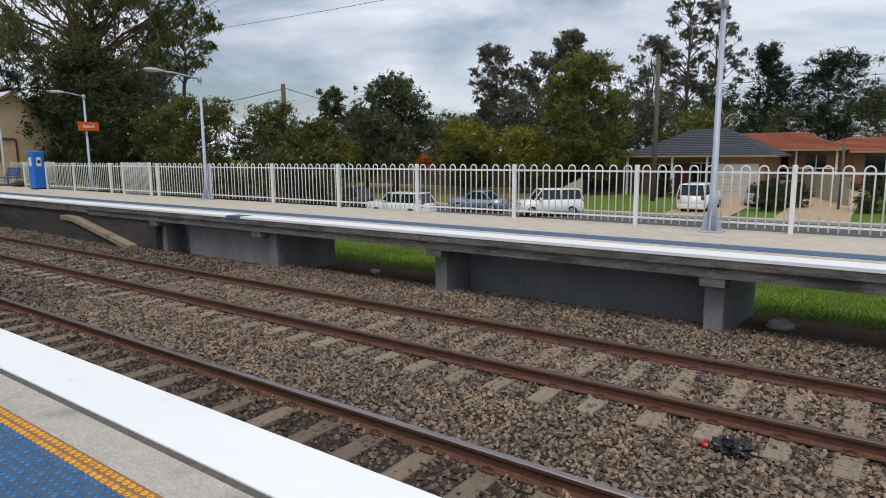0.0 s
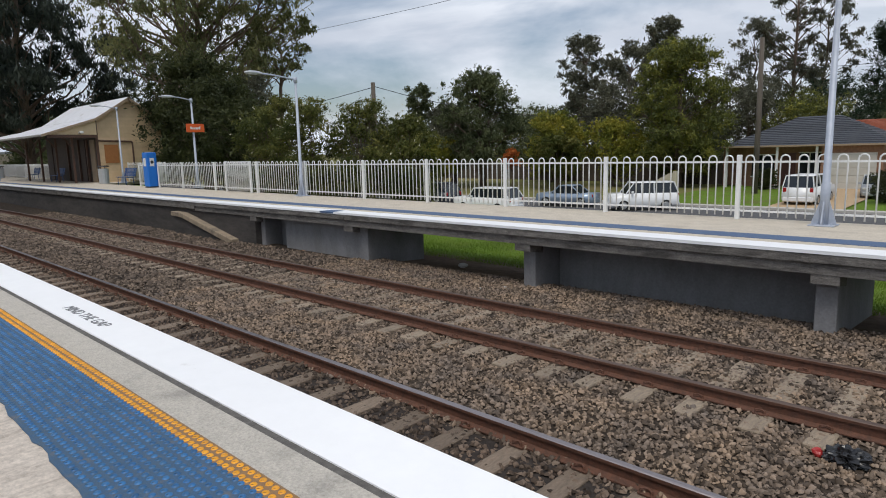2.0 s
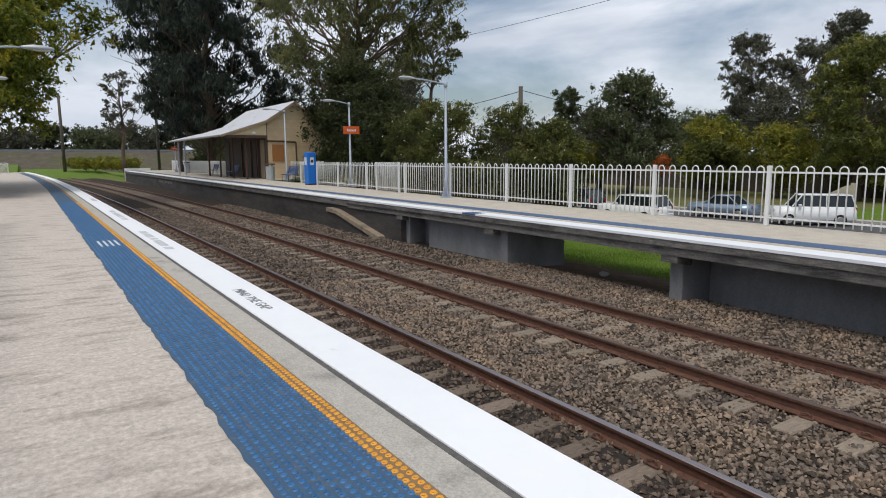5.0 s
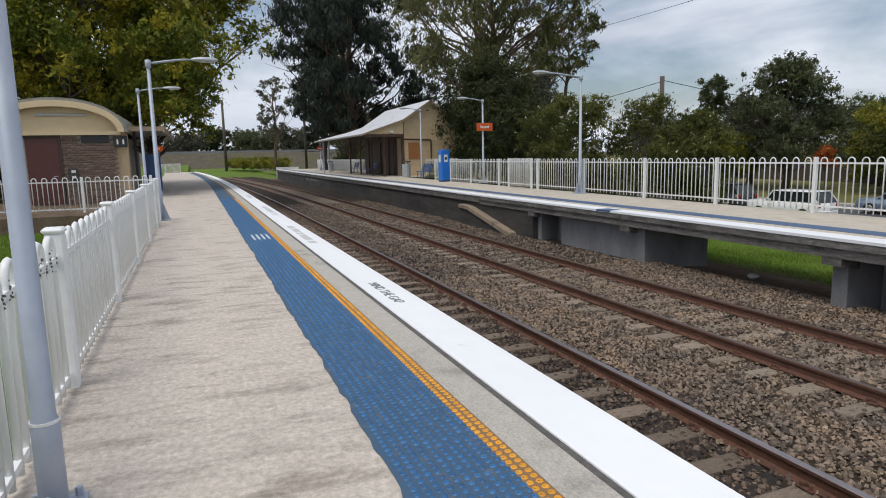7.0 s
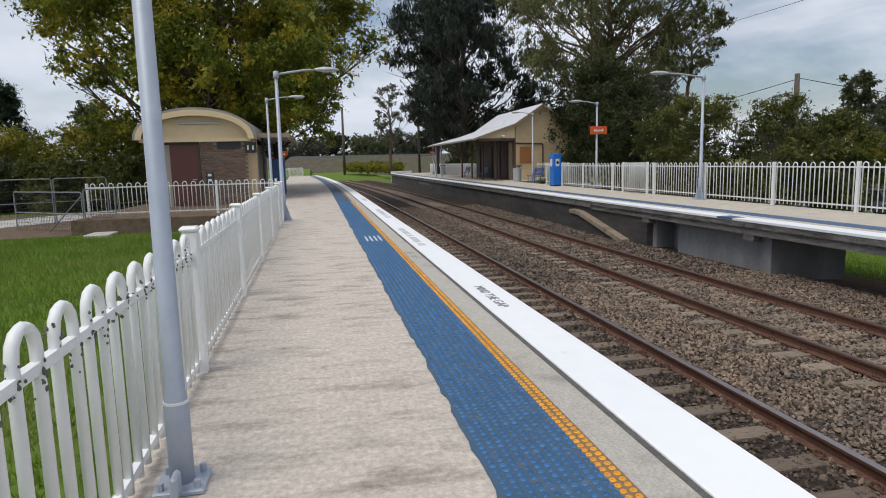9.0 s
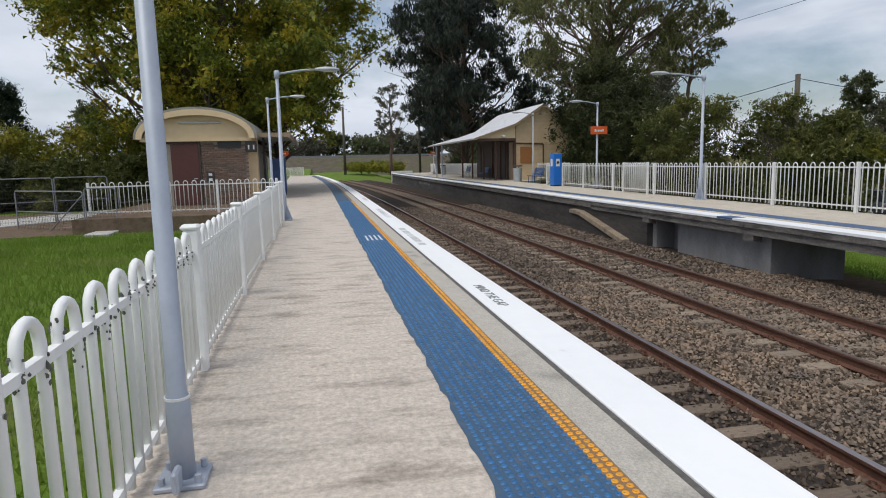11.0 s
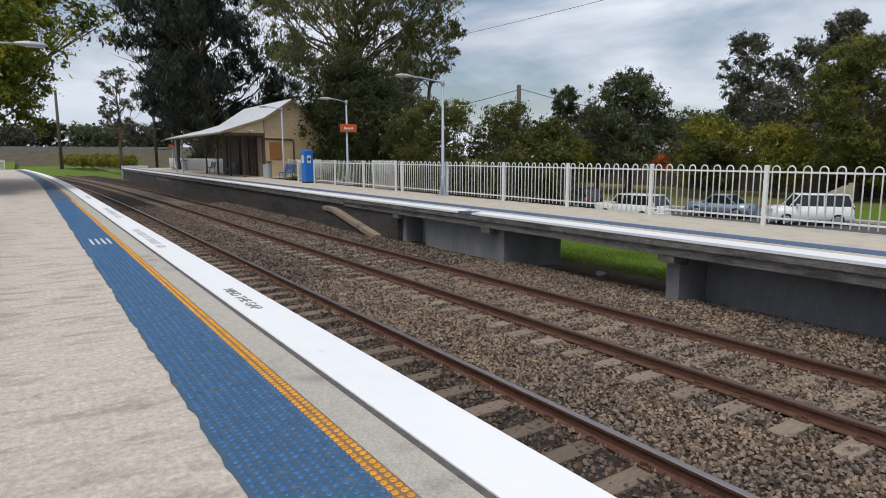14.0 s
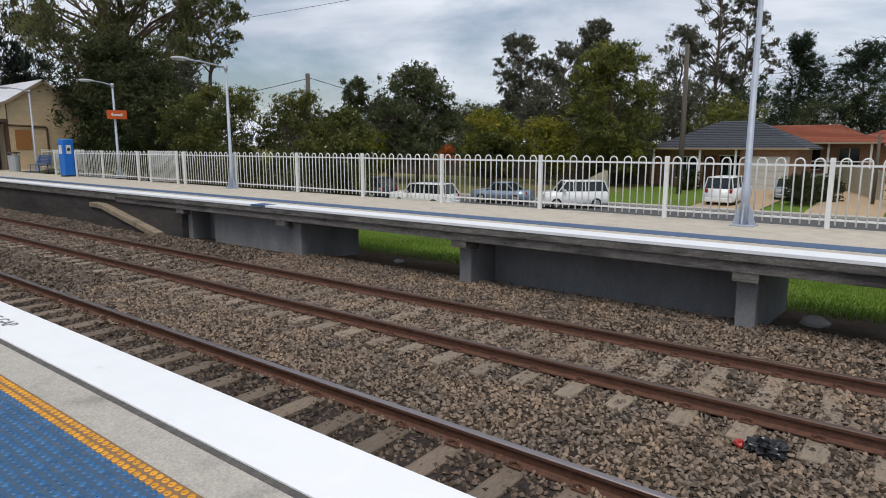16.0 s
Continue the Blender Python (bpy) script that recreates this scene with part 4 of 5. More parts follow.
bin_(-40.6, 11.35, "grey litter bin with dark lid by the waiting room")
bin_(-68, 11.7, "grey litter bin with dark lid along the platform")

e = tagged(empty("ticket_machine", -31.7, 10.6, 0, 8), "tall bright blue ticket machine on the far platform", "ticket machine")
part("cabinet", bx(-.22, .22, -.25, .25, .06, 1.72, .03), M_bluebox, e)
part("plinth", bx(-.2, .2, -.23, .23, 0, .06), M_black, e)
part("screen_panel", bx(.22, .23, -.12, .1, 1.05, 1.45, .003), M_letter, e, "white panel with a dark dial")
b = bmesh.new()
tube(b, [(.229, -.01, 1.25), (.238, -.01, 1.25)], .08, 16)
part("dial", b, M_black, e)
part("screen_panel", bx(-.12, .1, -.26, -.25, 1.05, 1.45, .003), M_letter, e)

# ---- brick toilet block on the near side ----
TB = tagged(empty("toilet_block", -27, 0, -.1), "brown brick toilet block with cream arched gable", "building")


def tb_part(name, bm, m, label="", parent=None):
    for v in bm.verts:
        v.co.x += 27
        v.co.z += .1
    return part(name, bm, m, parent or TB, label)


tb_part("wall_core", bx(-38, -27.06, -8.6, -4.78, -.6, 2.5), M_mortar)
tb_part("gable_panel", bx(-27.3, -27.0, -8.85, -4.56, 2.46, 2.62), M_cream)
cy, zr, half = -6.68, 2.55, 2.1


def arch(y, rise=1.25):
    u = (y - cy) / half
    return rise * math.sqrt(max(0, 1 - u * u)) ** 1.15


b = bmesh.new()
ys = steps(cy - half, cy + half, 28)
vt = [b.verts.new((-27.02, y, zr + arch(y, 1.0))) for y in ys]
vb = [b.verts.new((-27.02, y, zr)) for y in ys]
wt = [b.verts.new((-27.3, y, zr + arch(y, 1.0))) for y in ys]
for i in range(28):
    b.faces.new((vb[i], vb[i + 1], vt[i + 1], vt[i]))
    b.faces.new((vt[i], vt[i + 1], wt[i + 1], wt[i]))
bmesh.ops.remove_doubles(b, verts=b.verts, dist=.0005)
bmesh.ops.recalc_face_normals(b, faces=b.faces)
tb_part("tympanum", b, M_cream, "cream rendered arched gable")


def arch_band(x0, x1, r_in, r_out):
    b = bmesh.new()
    g = []
    for i in range(33):
        a = math.pi * i / 32
        c_, s_ = math.cos(a), math.sin(a) ** .92
        g.append([b.verts.new((x, cy + (half + k) * c_, zr + (1.0 + k) * s_)) for x in (x0, x1) for k in (r_in, r_out)])
    for p, q in zip(g, g[1:]):
        for i, j in ((0, 1), (1, 3), (3, 2), (2, 0)):
            b.faces.new((p[i], p[j], q[j], q[i]))
    bmesh.ops.recalc_face_normals(b, faces=b.faces)
    return b


tb_part("arch_fascia", arch_band(-26.75, -26.68, -.06, .17), M_cream)
tb_part("arch_roof", arch_band(-38.3, -26.72, .16, .27), M_archroof, "grey curved sheet roof")
tb_part("light_batten", bx(-27.0, -26.93, -7.35, -5.7, 3.16, 3.25, .02), M_lamp, "long fluorescent batten light")
tb_part("fascia", bx(-26.95, -26.9, -8.85, -4.56, 2.46, 2.6), M_cream)
d = tb_part("door", bx(-27.05, -27.0, -7.75, -6.68, -.1, 2.35, .01), M_door, "maroon flush door")
tb_part("transom", bx(-27.05, -26.995, -8.4, -6.6, 2.36, 2.46), M_recess)
tb_part("door_jamb", bx(-27.05, -26.97, -6.68, -6.6, -.1, 2.46), M_recess)
b = bmesh.new()
tube(b, [(-26.98, -6.78, .95), (-26.93, -6.78, .95), (-26.93, -6.92, .95)], .014, 6)
tb_part("handle", b, M_galv, "", None)
tb_part("louvre_vent", bx(-27.0, -26.985, -5.92, -4.98, 2.17, 2.44, .006), M_black)
tb_part("intercom_panel", bx(-26.99, -26.96, -6.42, -6.12, .75, 1.22, .008), M_mesh)
for zz in (.85, 1.06):
    tb_part("intercom_plate", bx(-26.96, -26.953, -6.34, -6.2, zz, zz + .1), M_fence)
# bricks of the wall that faces the camera
brick_me = bpy.data.meshes.new("brick")
b = bmesh.new()
box(b, -.03, .012, -.113, .113, -.036, .036, .006)
b.to_mesh(brick_me)
b.free()
brick_me.materials.append(M_brick)
nb = 0
for row in range(28):
    zc = -.06 + row * .09
    y = -6.58 + (.12 if row % 2 else 0)
    while y < -4.84:
        inside_vent = 2.12 < zc < 2.48 and -6.0 < y + .06 < -4.9
        if nb < 300 and not inside_vent and y > -6.6:
            o = link("brick", brick_me, None, TB)
            o.matrix_basis = pose(-.02, y + .02, zc + .1)
            nb += 1
        y += .245
# canopy along the platform
tb_part("canopy_roof", bx(-40, -27.6, -4.6, -3.1, 2.66, 2.8, .02), M_archroof)
tb_part("canopy_fascia", bx(-40, -27.55, -3.1, -3.03, 2.56, 2.8), M_tan)
tb_part("canopy_fascia", bx(-27.6, -27.55, -4.6, -3.1, 2.62, 2.8), M_tan)
tb_part("hanging_sign", bx(-26.9, -26.86, -4.82, -4.35, 1.98, 2.42, .01), M_black, "dark toilet sign board")
for yy in (-4.68, -4.48):
    tb_part("sign_symbol", bx(-26.858, -26.853, yy - .035, yy + .025, 2.1, 2.28), M_letter)
for x in (-29, -33, -37):
    tb_part("canopy_post", bx(x - .05, x + .05, -4.3, -4.2, 0, 2.72), M_black)
tb_part("side_pier", bx(-28.1, -27.3, -4.78, -4.42, -.1, 2.7), M_wboard)
e = tagged(empty("blue_phone_box", -31.3, -3.75, 0), "dark blue phone box under the canopy", "phone box")
part("cabinet", bx(-.3, .3, -.3, .3, .1, 1.75, .03), M_bench, e)
part("plinth", bx(-.28, .28, -.28, .28, 0, .1), M_black, e)

# ---- wire mesh gates and path beside the near platform ----
bm = bmesh.new()
path = []
for k in range(17):
    u = k / 16
    x = -21.5 - 13.5 * u
    yn, yf = -16.2 + 8.0 * math.sin(u * 1.35) ** .95, -18.6 + 8.6 * math.sin(u * 1.25) ** 1.1
    path.append([bm.verts.new((x, yn, -.575)), bm.verts.new((x - 2.2, yf, -.575)), bm.verts.new((x - 2.2, yf, -.7)), bm.verts.new((x, yn, -.7))])
for p, q in zip(path, path[1:]):
    for k in range(4):
        bm.faces.new((p[k], q[k], q[(k + 1) % 4], p[(k + 1) % 4]))
bmesh.ops.recalc_face_normals(bm, faces=bm.faces)
tagged(part("footpath", bm, M_path), "pale concrete footpath curving behind the mesh gates", "path", kind="structure")
tagged(part("earth_verge", bx(-32, -20.9, -20, -9.62, -.9, -.605), M_dirt), "bare earth verge beside the path", "ground", kind="structure")
tagged(part("paved_apron", bx(-30, -21.2, -9.6, -4.4, -.7, -.14), M_dirt), "bare earth apron before the toilet block", "ground", kind="structure")


def mesh_panel(x0, y0, x1, y1, z, h, label):
    e = tagged(empty("mesh_gate", x0, y0, z), label, "gate", "wire mesh gates")
    L = math.hypot(x1 - x0, y1 - y0)
    e.matrix_basis = pose(x0, y0, z, 0, 0, math.degrees(math.atan2(y1 - y0, x1 - x0)))
    b = bmesh.new()
    tube(b, [(0, 0, 0), (0, 0, h), (.06, 0, h + .05), (L - .06, 0, h + .05), (L, 0, h), (L, 0, 0)], .024, 6)
    part("frame", b, M_gate, e)
    b = bmesh.new()
    tube(b, [(0, 0, h * .5), (L, 0, h * .5)], .018, 6)
    part("mid_rail", b, M_gate, e)
    b = bmesh.new()
    n = int(L / .09)
    for i in range(1, n):
        tube(b, [(L * i / n, 0, .05), (L * i / n, 0, h)], .0035, 3, cap=False)
    for i in range(1, 13):
        tube(b, [(0, 0, h * i / 13), (L, 0, h * i / 13)], .0035, 3, cap=False)
    part("mesh", b, M_mesh, e)


mesh_panel(-21.48, -9.26, -21.26, -8.28, -.62, 1.4, "narrow grey wire mesh gate on round posts")
mesh_panel(-24.05, -12.33, -21.55, -9.34, -.62, 1.3, "low grey wire mesh fence panel")
mesh_panel(-25.6, -13.6, -26.55, -12.05, -.62, 1.7, "tall grey wire mesh gate behind the path")
mesh_panel(-26.6, -12.0, -27.6, -10.4, -.62, 1.7, "tall grey wire mesh gate behind the path")
mesh_panel(-28.2, -10.2, -31.0, -9.3, -.62, 1.25, "grey wire mesh panel beside the toilet block")
e = tagged(empty("fence_brace", -21.52, -9.3, -.6), "slanting galvanised brace of the mesh fence", "brace")
b = bmesh.new()
tube(b, [(0, 0, 1.25), (-1.3, -1.55, 0)], .02, 6)
part("pipe", b, M_gate, e)
b = bmesh.new()
box(b, -.5, .6, -.35, .35, -.1, .06, .02)
o = tagged(part("concrete_slab", b, M_path), "small concrete slab by the gate", "slab")
o.matrix_basis = pose(-20.75, -8.6, -.58)

# ---- street beyond the far platform ----
def car(label, x, y, z, rz, L, H, body, kind):
    """A parked car from a side profile: hatch, sedan, wagon or ute."""
    e = tagged(empty("parked_car", x, y, z, rz), label, "car", "parked cars")
    W = 1.72
    P = {"hatch": ([0, .02, .28, .36, .62, .93, 1], [.45, .62, .66, .70, 1, .97, .6]), "sedan": ([0, .02, .26, .40, .66, .82, 1], [.42, .62, .68, 1, 1, .72, .62]), "wagon": ([0, .02, .22, .33, .6, .97, 1], [.42, .58, .60, 1, 1, .97, .5]), "ute": ([0, .02, .30, .40, .62, .64, 1], [.4, .58, .62, 1, 1, .98, .96])}[kind]
    b = bmesh.new()
    belt = H * .62
    secs = []
    for u, h in zip(*P):
        zt = min(h * H, belt)
        secs.append([b.verts.new((L * (u - .5), s * W / 2 * k, zz)) for s, k, zz in ((-1, .92, .22), (-1, 1, .4), (-1, .98, zt), (1, .98, zt), (1, 1, .4), (1, .92, .22))])
    for a, c in zip(secs, secs[1:]):
        for k in range(6):
            b.faces.new((a[k], a[(k + 1) % 6], c[(k + 1) % 6], c[k]))
    b.faces.new(secs[0]); b.faces.new(secs[-1])
    bmesh.ops.recalc_face_normals(b, faces=b.faces)
    bmesh.ops.bevel(b, geom=[q for q in b.edges], offset=.03, segments=2, affect='EDGES')
    bd = part("body", b, body, e, smooth=True)
    cab = {"hatch": (.27, .36, .90, .99), "sedan": (.27, .42, .64, .80), "wagon": (.22, .34, .93, .99), "ute": (.30, .41, .97, 1.0)}[kind]
    def cabin(w0, w1, z0, z1, grow):
        b = bmesh.new()
        a = [b.verts.new((L * (u - .5), s * w, zz)) for u, w, zz in ((cab[0] - grow, w0, z0), (cab[3] + grow * .3, w0, z0)) for s in (-1, 1)]
        t = [b.verts.new((L * (u - .5), s * w, zz)) for u, w, zz in ((cab[1], w1, z1), (cab[2], w1, z1)) for s in (-1, 1)]
        for q in ((a[0], a[1], t[1], t[0]), (a[2], t[2], t[3], a[3]), (a[0], t[0], t[2], a[2]), (a[1], a[3], t[3], t[1]), (t[0], t[1], t[3], t[2]), (a[0], a[2], a[3], a[1])):
            b.faces.new(q)
        bmesh.ops.recalc_face_normals(b, faces=b.faces)
        return b
    g = cabin(W * .47, W * .40, belt - .03, H - .05, 0)
    part("glasshouse", g, M_glass, bd, "dark tinted windows")
    r_ = bmesh.new()
    box(r_, L * (cab[1] - .5) - .08, L * (cab[2] - .5) + .06, -W * .415, W * .415, H - .06, H, .03)
    part("roof", r_, body, bd, smooth=True)
    for u0, u1 in ((cab[0], cab[1]), ((cab[1] + cab[2]) / 2, (cab[1] + cab[2]) / 2), (cab[3], cab[2]), (cab[1] + .11, cab[1] + .11)):
        for s in (-1, 1):
            p = bmesh.new()
            tube(p, [(L * (u0 - .5), s * W * .475, belt - .02), (L * (u1 - .5), s * W * .405, H - .04)], .035, 5)
            part("pillar", p, body, bd)
    for u in (.19, .81):
        for s in (-1, 1):
            wv = bmesh.new()
            cx = L * (u - .5)
            tube(wv, [(cx, s * (W / 2 - .2), .31), (cx, s * (W / 2 + .005), .31)], .31, 18)
            wh = part("wheel", wv, M_tyre, e)
            rv = bmesh.new()
            tube(rv, [(cx, s * (W / 2), .31), (cx, s * (W / 2 + .02), .31)], [.2, .18], 14)
            part("rim", rv, M_rim, wh)
    for s in (-1, 1):
        part("head_lamp", bx(-L / 2 - .015, -L / 2 + .12, s * .62 - .16, s * .62 + .16, H * .43, H * .53, .02), M_lens, e)
        part("tail_lamp", bx(L / 2 - .06, L / 2 + .012, s * .7 - .1, s * .7 + .1, H * .45, H * .6, .02), M_tail, e)
    part("bumper", bx(-L / 2 - .05, -L / 2 + .08, -W * .46, W * .46, .25, .47, .03), body, e)
    part("bumper", bx(L / 2 - .08, L / 2 + .05, -W * .46, W * .46, .25, .5, .03), body, e)
    for s in (-1, 1):
        part("mirror", bx(L * (cab[0] - .5) + .28, L * (cab[0] - .5) + .42, s * (W / 2 + .08) - .08, s * (W / 2 + .08) + .08, belt, belt + .12, .02), body, e)
    return e


CZ, K = -2.3, 1.27


def away(x, y):
    """Plan point set back from the platform."""
    return .25 + (x - .25) * K, -1.98 + (y + 1.98) * K


car("white hatchback parked along the street", *away(-19.0, 21.3), CZ, 4, 4.1, 1.5, M_cwhite, "hatch")
car("dark people mover parked along the street", *away(-24.3, 22.6), CZ, 2, 4.6, 1.62, M_cdark, "hatch")
car("silver-blue sedan parked along the street", -22.2, 33.4, CZ, 8, 3.9, 1.36, M_cblue, "sedan")
car("white delivery wagon parked along the street", -17.0, 33.2, CZ, 40, 3.9, 1.65, M_cwhite, "wagon")
car("white utility with canopy on the house driveway", -7.75, 32.2, -1.62, 75, 4.9, 1.75, M_cwhite, "ute").matrix_basis = pose(*away(-7.75, 31.6), -2.2, 0, 0, 270)
car("silver sedan on the house driveway", *away(-5.7, 35.6), -2.15, 100, 4.4, 1.42, M_csil, "sedan")


def hip_roof(name, x0, x1, y0, y1, ze, zr_, m, parent, rows=16):
    """Hipped roof with stepped tile courses."""
    w = (y1 - y0) / 2
    for k in range(rows):
        a, c = k / rows, (k + 1.15) / rows
        b = bmesh.new()
        h0, h1 = ze + (zr_ - ze) * a + .05, ze + (zr_ - ze) * c
        q0 = [(x0 + w * a, y0 + w * a), (x1 - w * a, y0 + w * a), (x1 - w * a, y1 - w * a), (x0 + w * a, y1 - w * a)]
        c1 = min(c, .999)
        q1 = [(x0 + w * c1, y0 + w * c1), (x1 - w * c1, y0 + w * c1), (x1 - w * c1, y1 - w * c1), (x0 + w * c1, y1 - w * c1)]
        va = [b.verts.new((*p, h0)) for p in q0]
        vb_ = [b.verts.new((*p, h1)) for p in q1]
        vc = [b.verts.new((*p, h0 - .06)) for p in q0]
        for i in range(4):
            j = (i + 1) % 4
            b.faces.new((va[i], va[j], vb_[j], vb_[i]))
            b.faces.new((vc[i], vc[j], va[j], va[i]))
        part("tile_course", b, m, parent)


def house_grey():
    e = tagged(empty("grey_roofed_house", *away(-10, 40), -2.05), "brick house with charcoal tiled hip roof and white garage door", "house")
    wall = part("wall", bx(-3.7, 3.9, .6, 5.6, -.3, 2.7), M_hbrick, e, "mottled brown brick wall")
    part("porch_wall", bx(.9, 3.9, -.6, .6, -.3, 2.7), M_hbrick, e)
    roof = empty("roof", 0, 0, 0)
    roof.parent = e
    hip_roof("roof", -4.6, 4.6, -1.0, 6.0, 2.55, 4.3, M_rgrey, roof)
    part("fascia", bx(-4.6, 4.6, -1.05, -.98, 2.5, 2.6), M_tan, e)
    part("soffit", bx(-4.5, 4.5, -.98, 5.9, 2.5, 2.55), M_fence, e)
    part("gable_wing", bx(-5.2, -3.7, 1.2, 7, -.3, 2.5), M_hbrick, e)
    rw = bmesh.new()
    vs = [rw.verts.new(p) for p in ((-5.9, .7, 2.35), (-3.4, .7, 3.25), (-3.4, 7.5, 3.25), (-5.9, 7.5, 2.35), (-5.9, .7, 2.2), (-3.4, .7, 3.1), (-3.4, 7.5, 3.1), (-5.9, 7.5, 2.2))]
    for q in ((0, 1, 2, 3), (7, 6, 5, 4), (0, 4, 5, 1), (1, 5, 6, 2), (2, 6, 7, 3), (3, 7, 4, 0)):
        rw.faces.new([vs[i] for i in q])
    bmesh.ops.recalc_face_normals(rw, faces=rw.faces)
    part("wing_roof", rw, M_rgrey, e)
    gd = part("garage_door", bx(1.2, 3.6, -.66, -.6, -.05, 2.1), M_garage, e, "cream panelled garage door")
    for i in range(5):
        part("panel", bx(1.25, 3.55, -.685, -.66, .0 + i * .42, .38 + i * .42, .01), M_garage, gd)
    for x0, x1, z0, z1 in ((-3.2, -1.9, .7, 2.0), (-.5, .6, .6, 2.1)):
        wi = part("window", bx(x0, x1, .55, .6, z0, z1), M_glass, e)
        part("frame", bx(x0 - .06, x1 + .06, .53, .56, z0 - .07, z0), M_fence, wi)
        part("frame", bx(x0 - .06, x1 + .06, .53, .56, z1, z1 + .06), M_fence, wi)
        part("frame", bx((x0 + x1) / 2 - .03, (x0 + x1) / 2 + .03, .52, .56, z0, z1), M_fence, wi)
    for x in (-4.3, -1.4, .7):
        part("porch_post", bx(x - .06, x + .06, -.8, -.68, -.1, 2.5), M_fence, e)
    part("front_door", bx(-1.5, -.7, .54, .6, 0, 2.1), M_door, e)
    for i in range(3):
        part("step", bx(-2.6, -1.2, -.9 - .3 * i, -.6 - .3 * i, -.3, .2 - .15 * i), M_kerb, e)

    e.scale = (K, K, K)


house_grey()


def house_red():
    e = tagged(empty("red_roofed_house", *away(-.6, 46), -2.3), "two-level brick house with terracotta tiled roof", "house")
    part("wall", bx(-10.2, -2.4, .8, 3.6, -.3, 3.1), M_hbrick, e, "mottled brown brick wall")
    part("balcony_floor", bx(-10.2, -2.2, -.6, .8, .9, 1.1), M_kerb, e)
    roof = empty("roof", 0, 0, 0)
    roof.parent = e
    hip_roof("roof", -11.0, -1.8, -1.0, 4.0, 3.1, 4.3, M_rred, roof)
    roof = empty("roof", 0, 0, 0)
    roof.parent = e
    hip_roof("roof", -4.6, 5.0, 2.0, 7.0, 2.95, 3.95, M_rred, roof, 12)
    part("wall", bx(-2.4, 4.4, 2.7, 6.4, -.3, 3.0), M_hbrick, e)
    part("fascia", bx(-11.0, -1.8, -1.05, -1.0, 3.05, 3.17), M_tan, e)
    part("fascia", bx(-1.8, 5.0, 1.95, 2.0, 2.9, 3.02), M_tan, e)
    for x in (-9.6, -6.6, -4.6, -2.3):
        part("porch_post", bx(x - .06, x + .06, -.55, -.43, -.1, 3.05), M_fence, e)
    for x0, x1, yy in ((-8.4, -7.2, .8), (-6.3, -5.2, .8), (-4.1, -3.0, .8), (-.9, 1.4, 2.7)):
        wi = part("window", bx(x0, x1, yy - .05, yy, 1.4, 2.75), M_glass, e)
        part("frame", bx(x0 - .06, x1 + .06, yy - .07, yy - .04, 1.33, 1.4), M_fence, wi)
        part("frame", bx((x0 + x1) / 2 - .03, (x0 + x1) / 2 + .03, yy - .08, yy - .04, 1.4, 2.75), M_fence, wi)
    part("rail", bx(-10.2, -2.2, -.62, -.56, 1.9, 1.97), M_fence, e)

    e.scale = (K, K, K)


house_red()
for nm, a, lab in (("driveway", (-11.2, -7.4, 36.3, 51), "tan concrete driveway of the grey-roofed house"), ("driveway", (-5.2, -1.6, 36.3, 64), "tan concrete driveway beside the cream fence")):
    b = bmesh.new()
    x0, x1, y0, y1 = a
    g = [(b.verts.new((x0, y, ground_z(0, y) + .06)), b.verts.new((x1, y, ground_z(0, y) + .06))) for y in steps(y0, y1, 12)]
    for p, q in zip(g, g[1:]):
        b.faces.new((p[0], p[1], q[1], q[0]))
    tagged(part(nm, b, M_drive), lab, "driveway", kind="structure")


def panel_fence(label, x0, y0, x1, y1, z0, z1, n, m, name="panel_fence"):
    e = tagged(empty(name, x0, y0, 0), label, "fence")
    L = math.hypot(x1 - x0, y1 - y0)
    e.matrix_basis = pose(x0, y0, 0, 0, 0, math.degrees(math.atan2(y1 - y0, x1 - x0)))
    for i in range(n):
        za = z0 if not isinstance(z0, tuple) else z0[0] + (z0[1] - z0[0]) * i / n
        part("panel", bx(L * i / n + .01, L * (i + 1) / n - .01, -.02, .02, za, za + z1, .006), m, e)
        part("post", bx(L * i / n - .03, L * i / n + .03, -.035, .035, za - .2, za + z1 + .03), m, e)


panel_fence("cream sheet steel fence climbing beside the driveway", *away(-4.6, 44), *away(-1.6, 36), (-1.9, -2.2), 2.0, 8, M_cfence)
gw = tagged(empty("garden_wall", *away(-16.4, 31), -2.4), "pale rendered garden wall with a sloping top", "wall")
part("wall", wedge([(-.1, -.2), (-.1, .5), (2.6, 1.95), (2.95, 2.0), (2.95, -.2)], -.08, .08, .01), M_cfence, gw)
part("pier", bx(2.9, 3.15, -.13, .13, -.2, 2.1, .01), M_cfence, gw)
panel_fence("dark timber paling fence at the back of the field", -70, 57, -19, 53, (-2.0, -2.0), 2.0, 30, M_paling)
e = tagged(empty("wheelie_bin", *away(-4.9, 38.3), -2.1), "dark wheelie bin with yellow lid", "bin")
part("body", bx(-.28, .28, -.3, .3, 0, .95, .03), M_black, e)
part("lid", bx(-.3, .3, -.32, .32, .95, 1.02, .02), M_ydot, e)


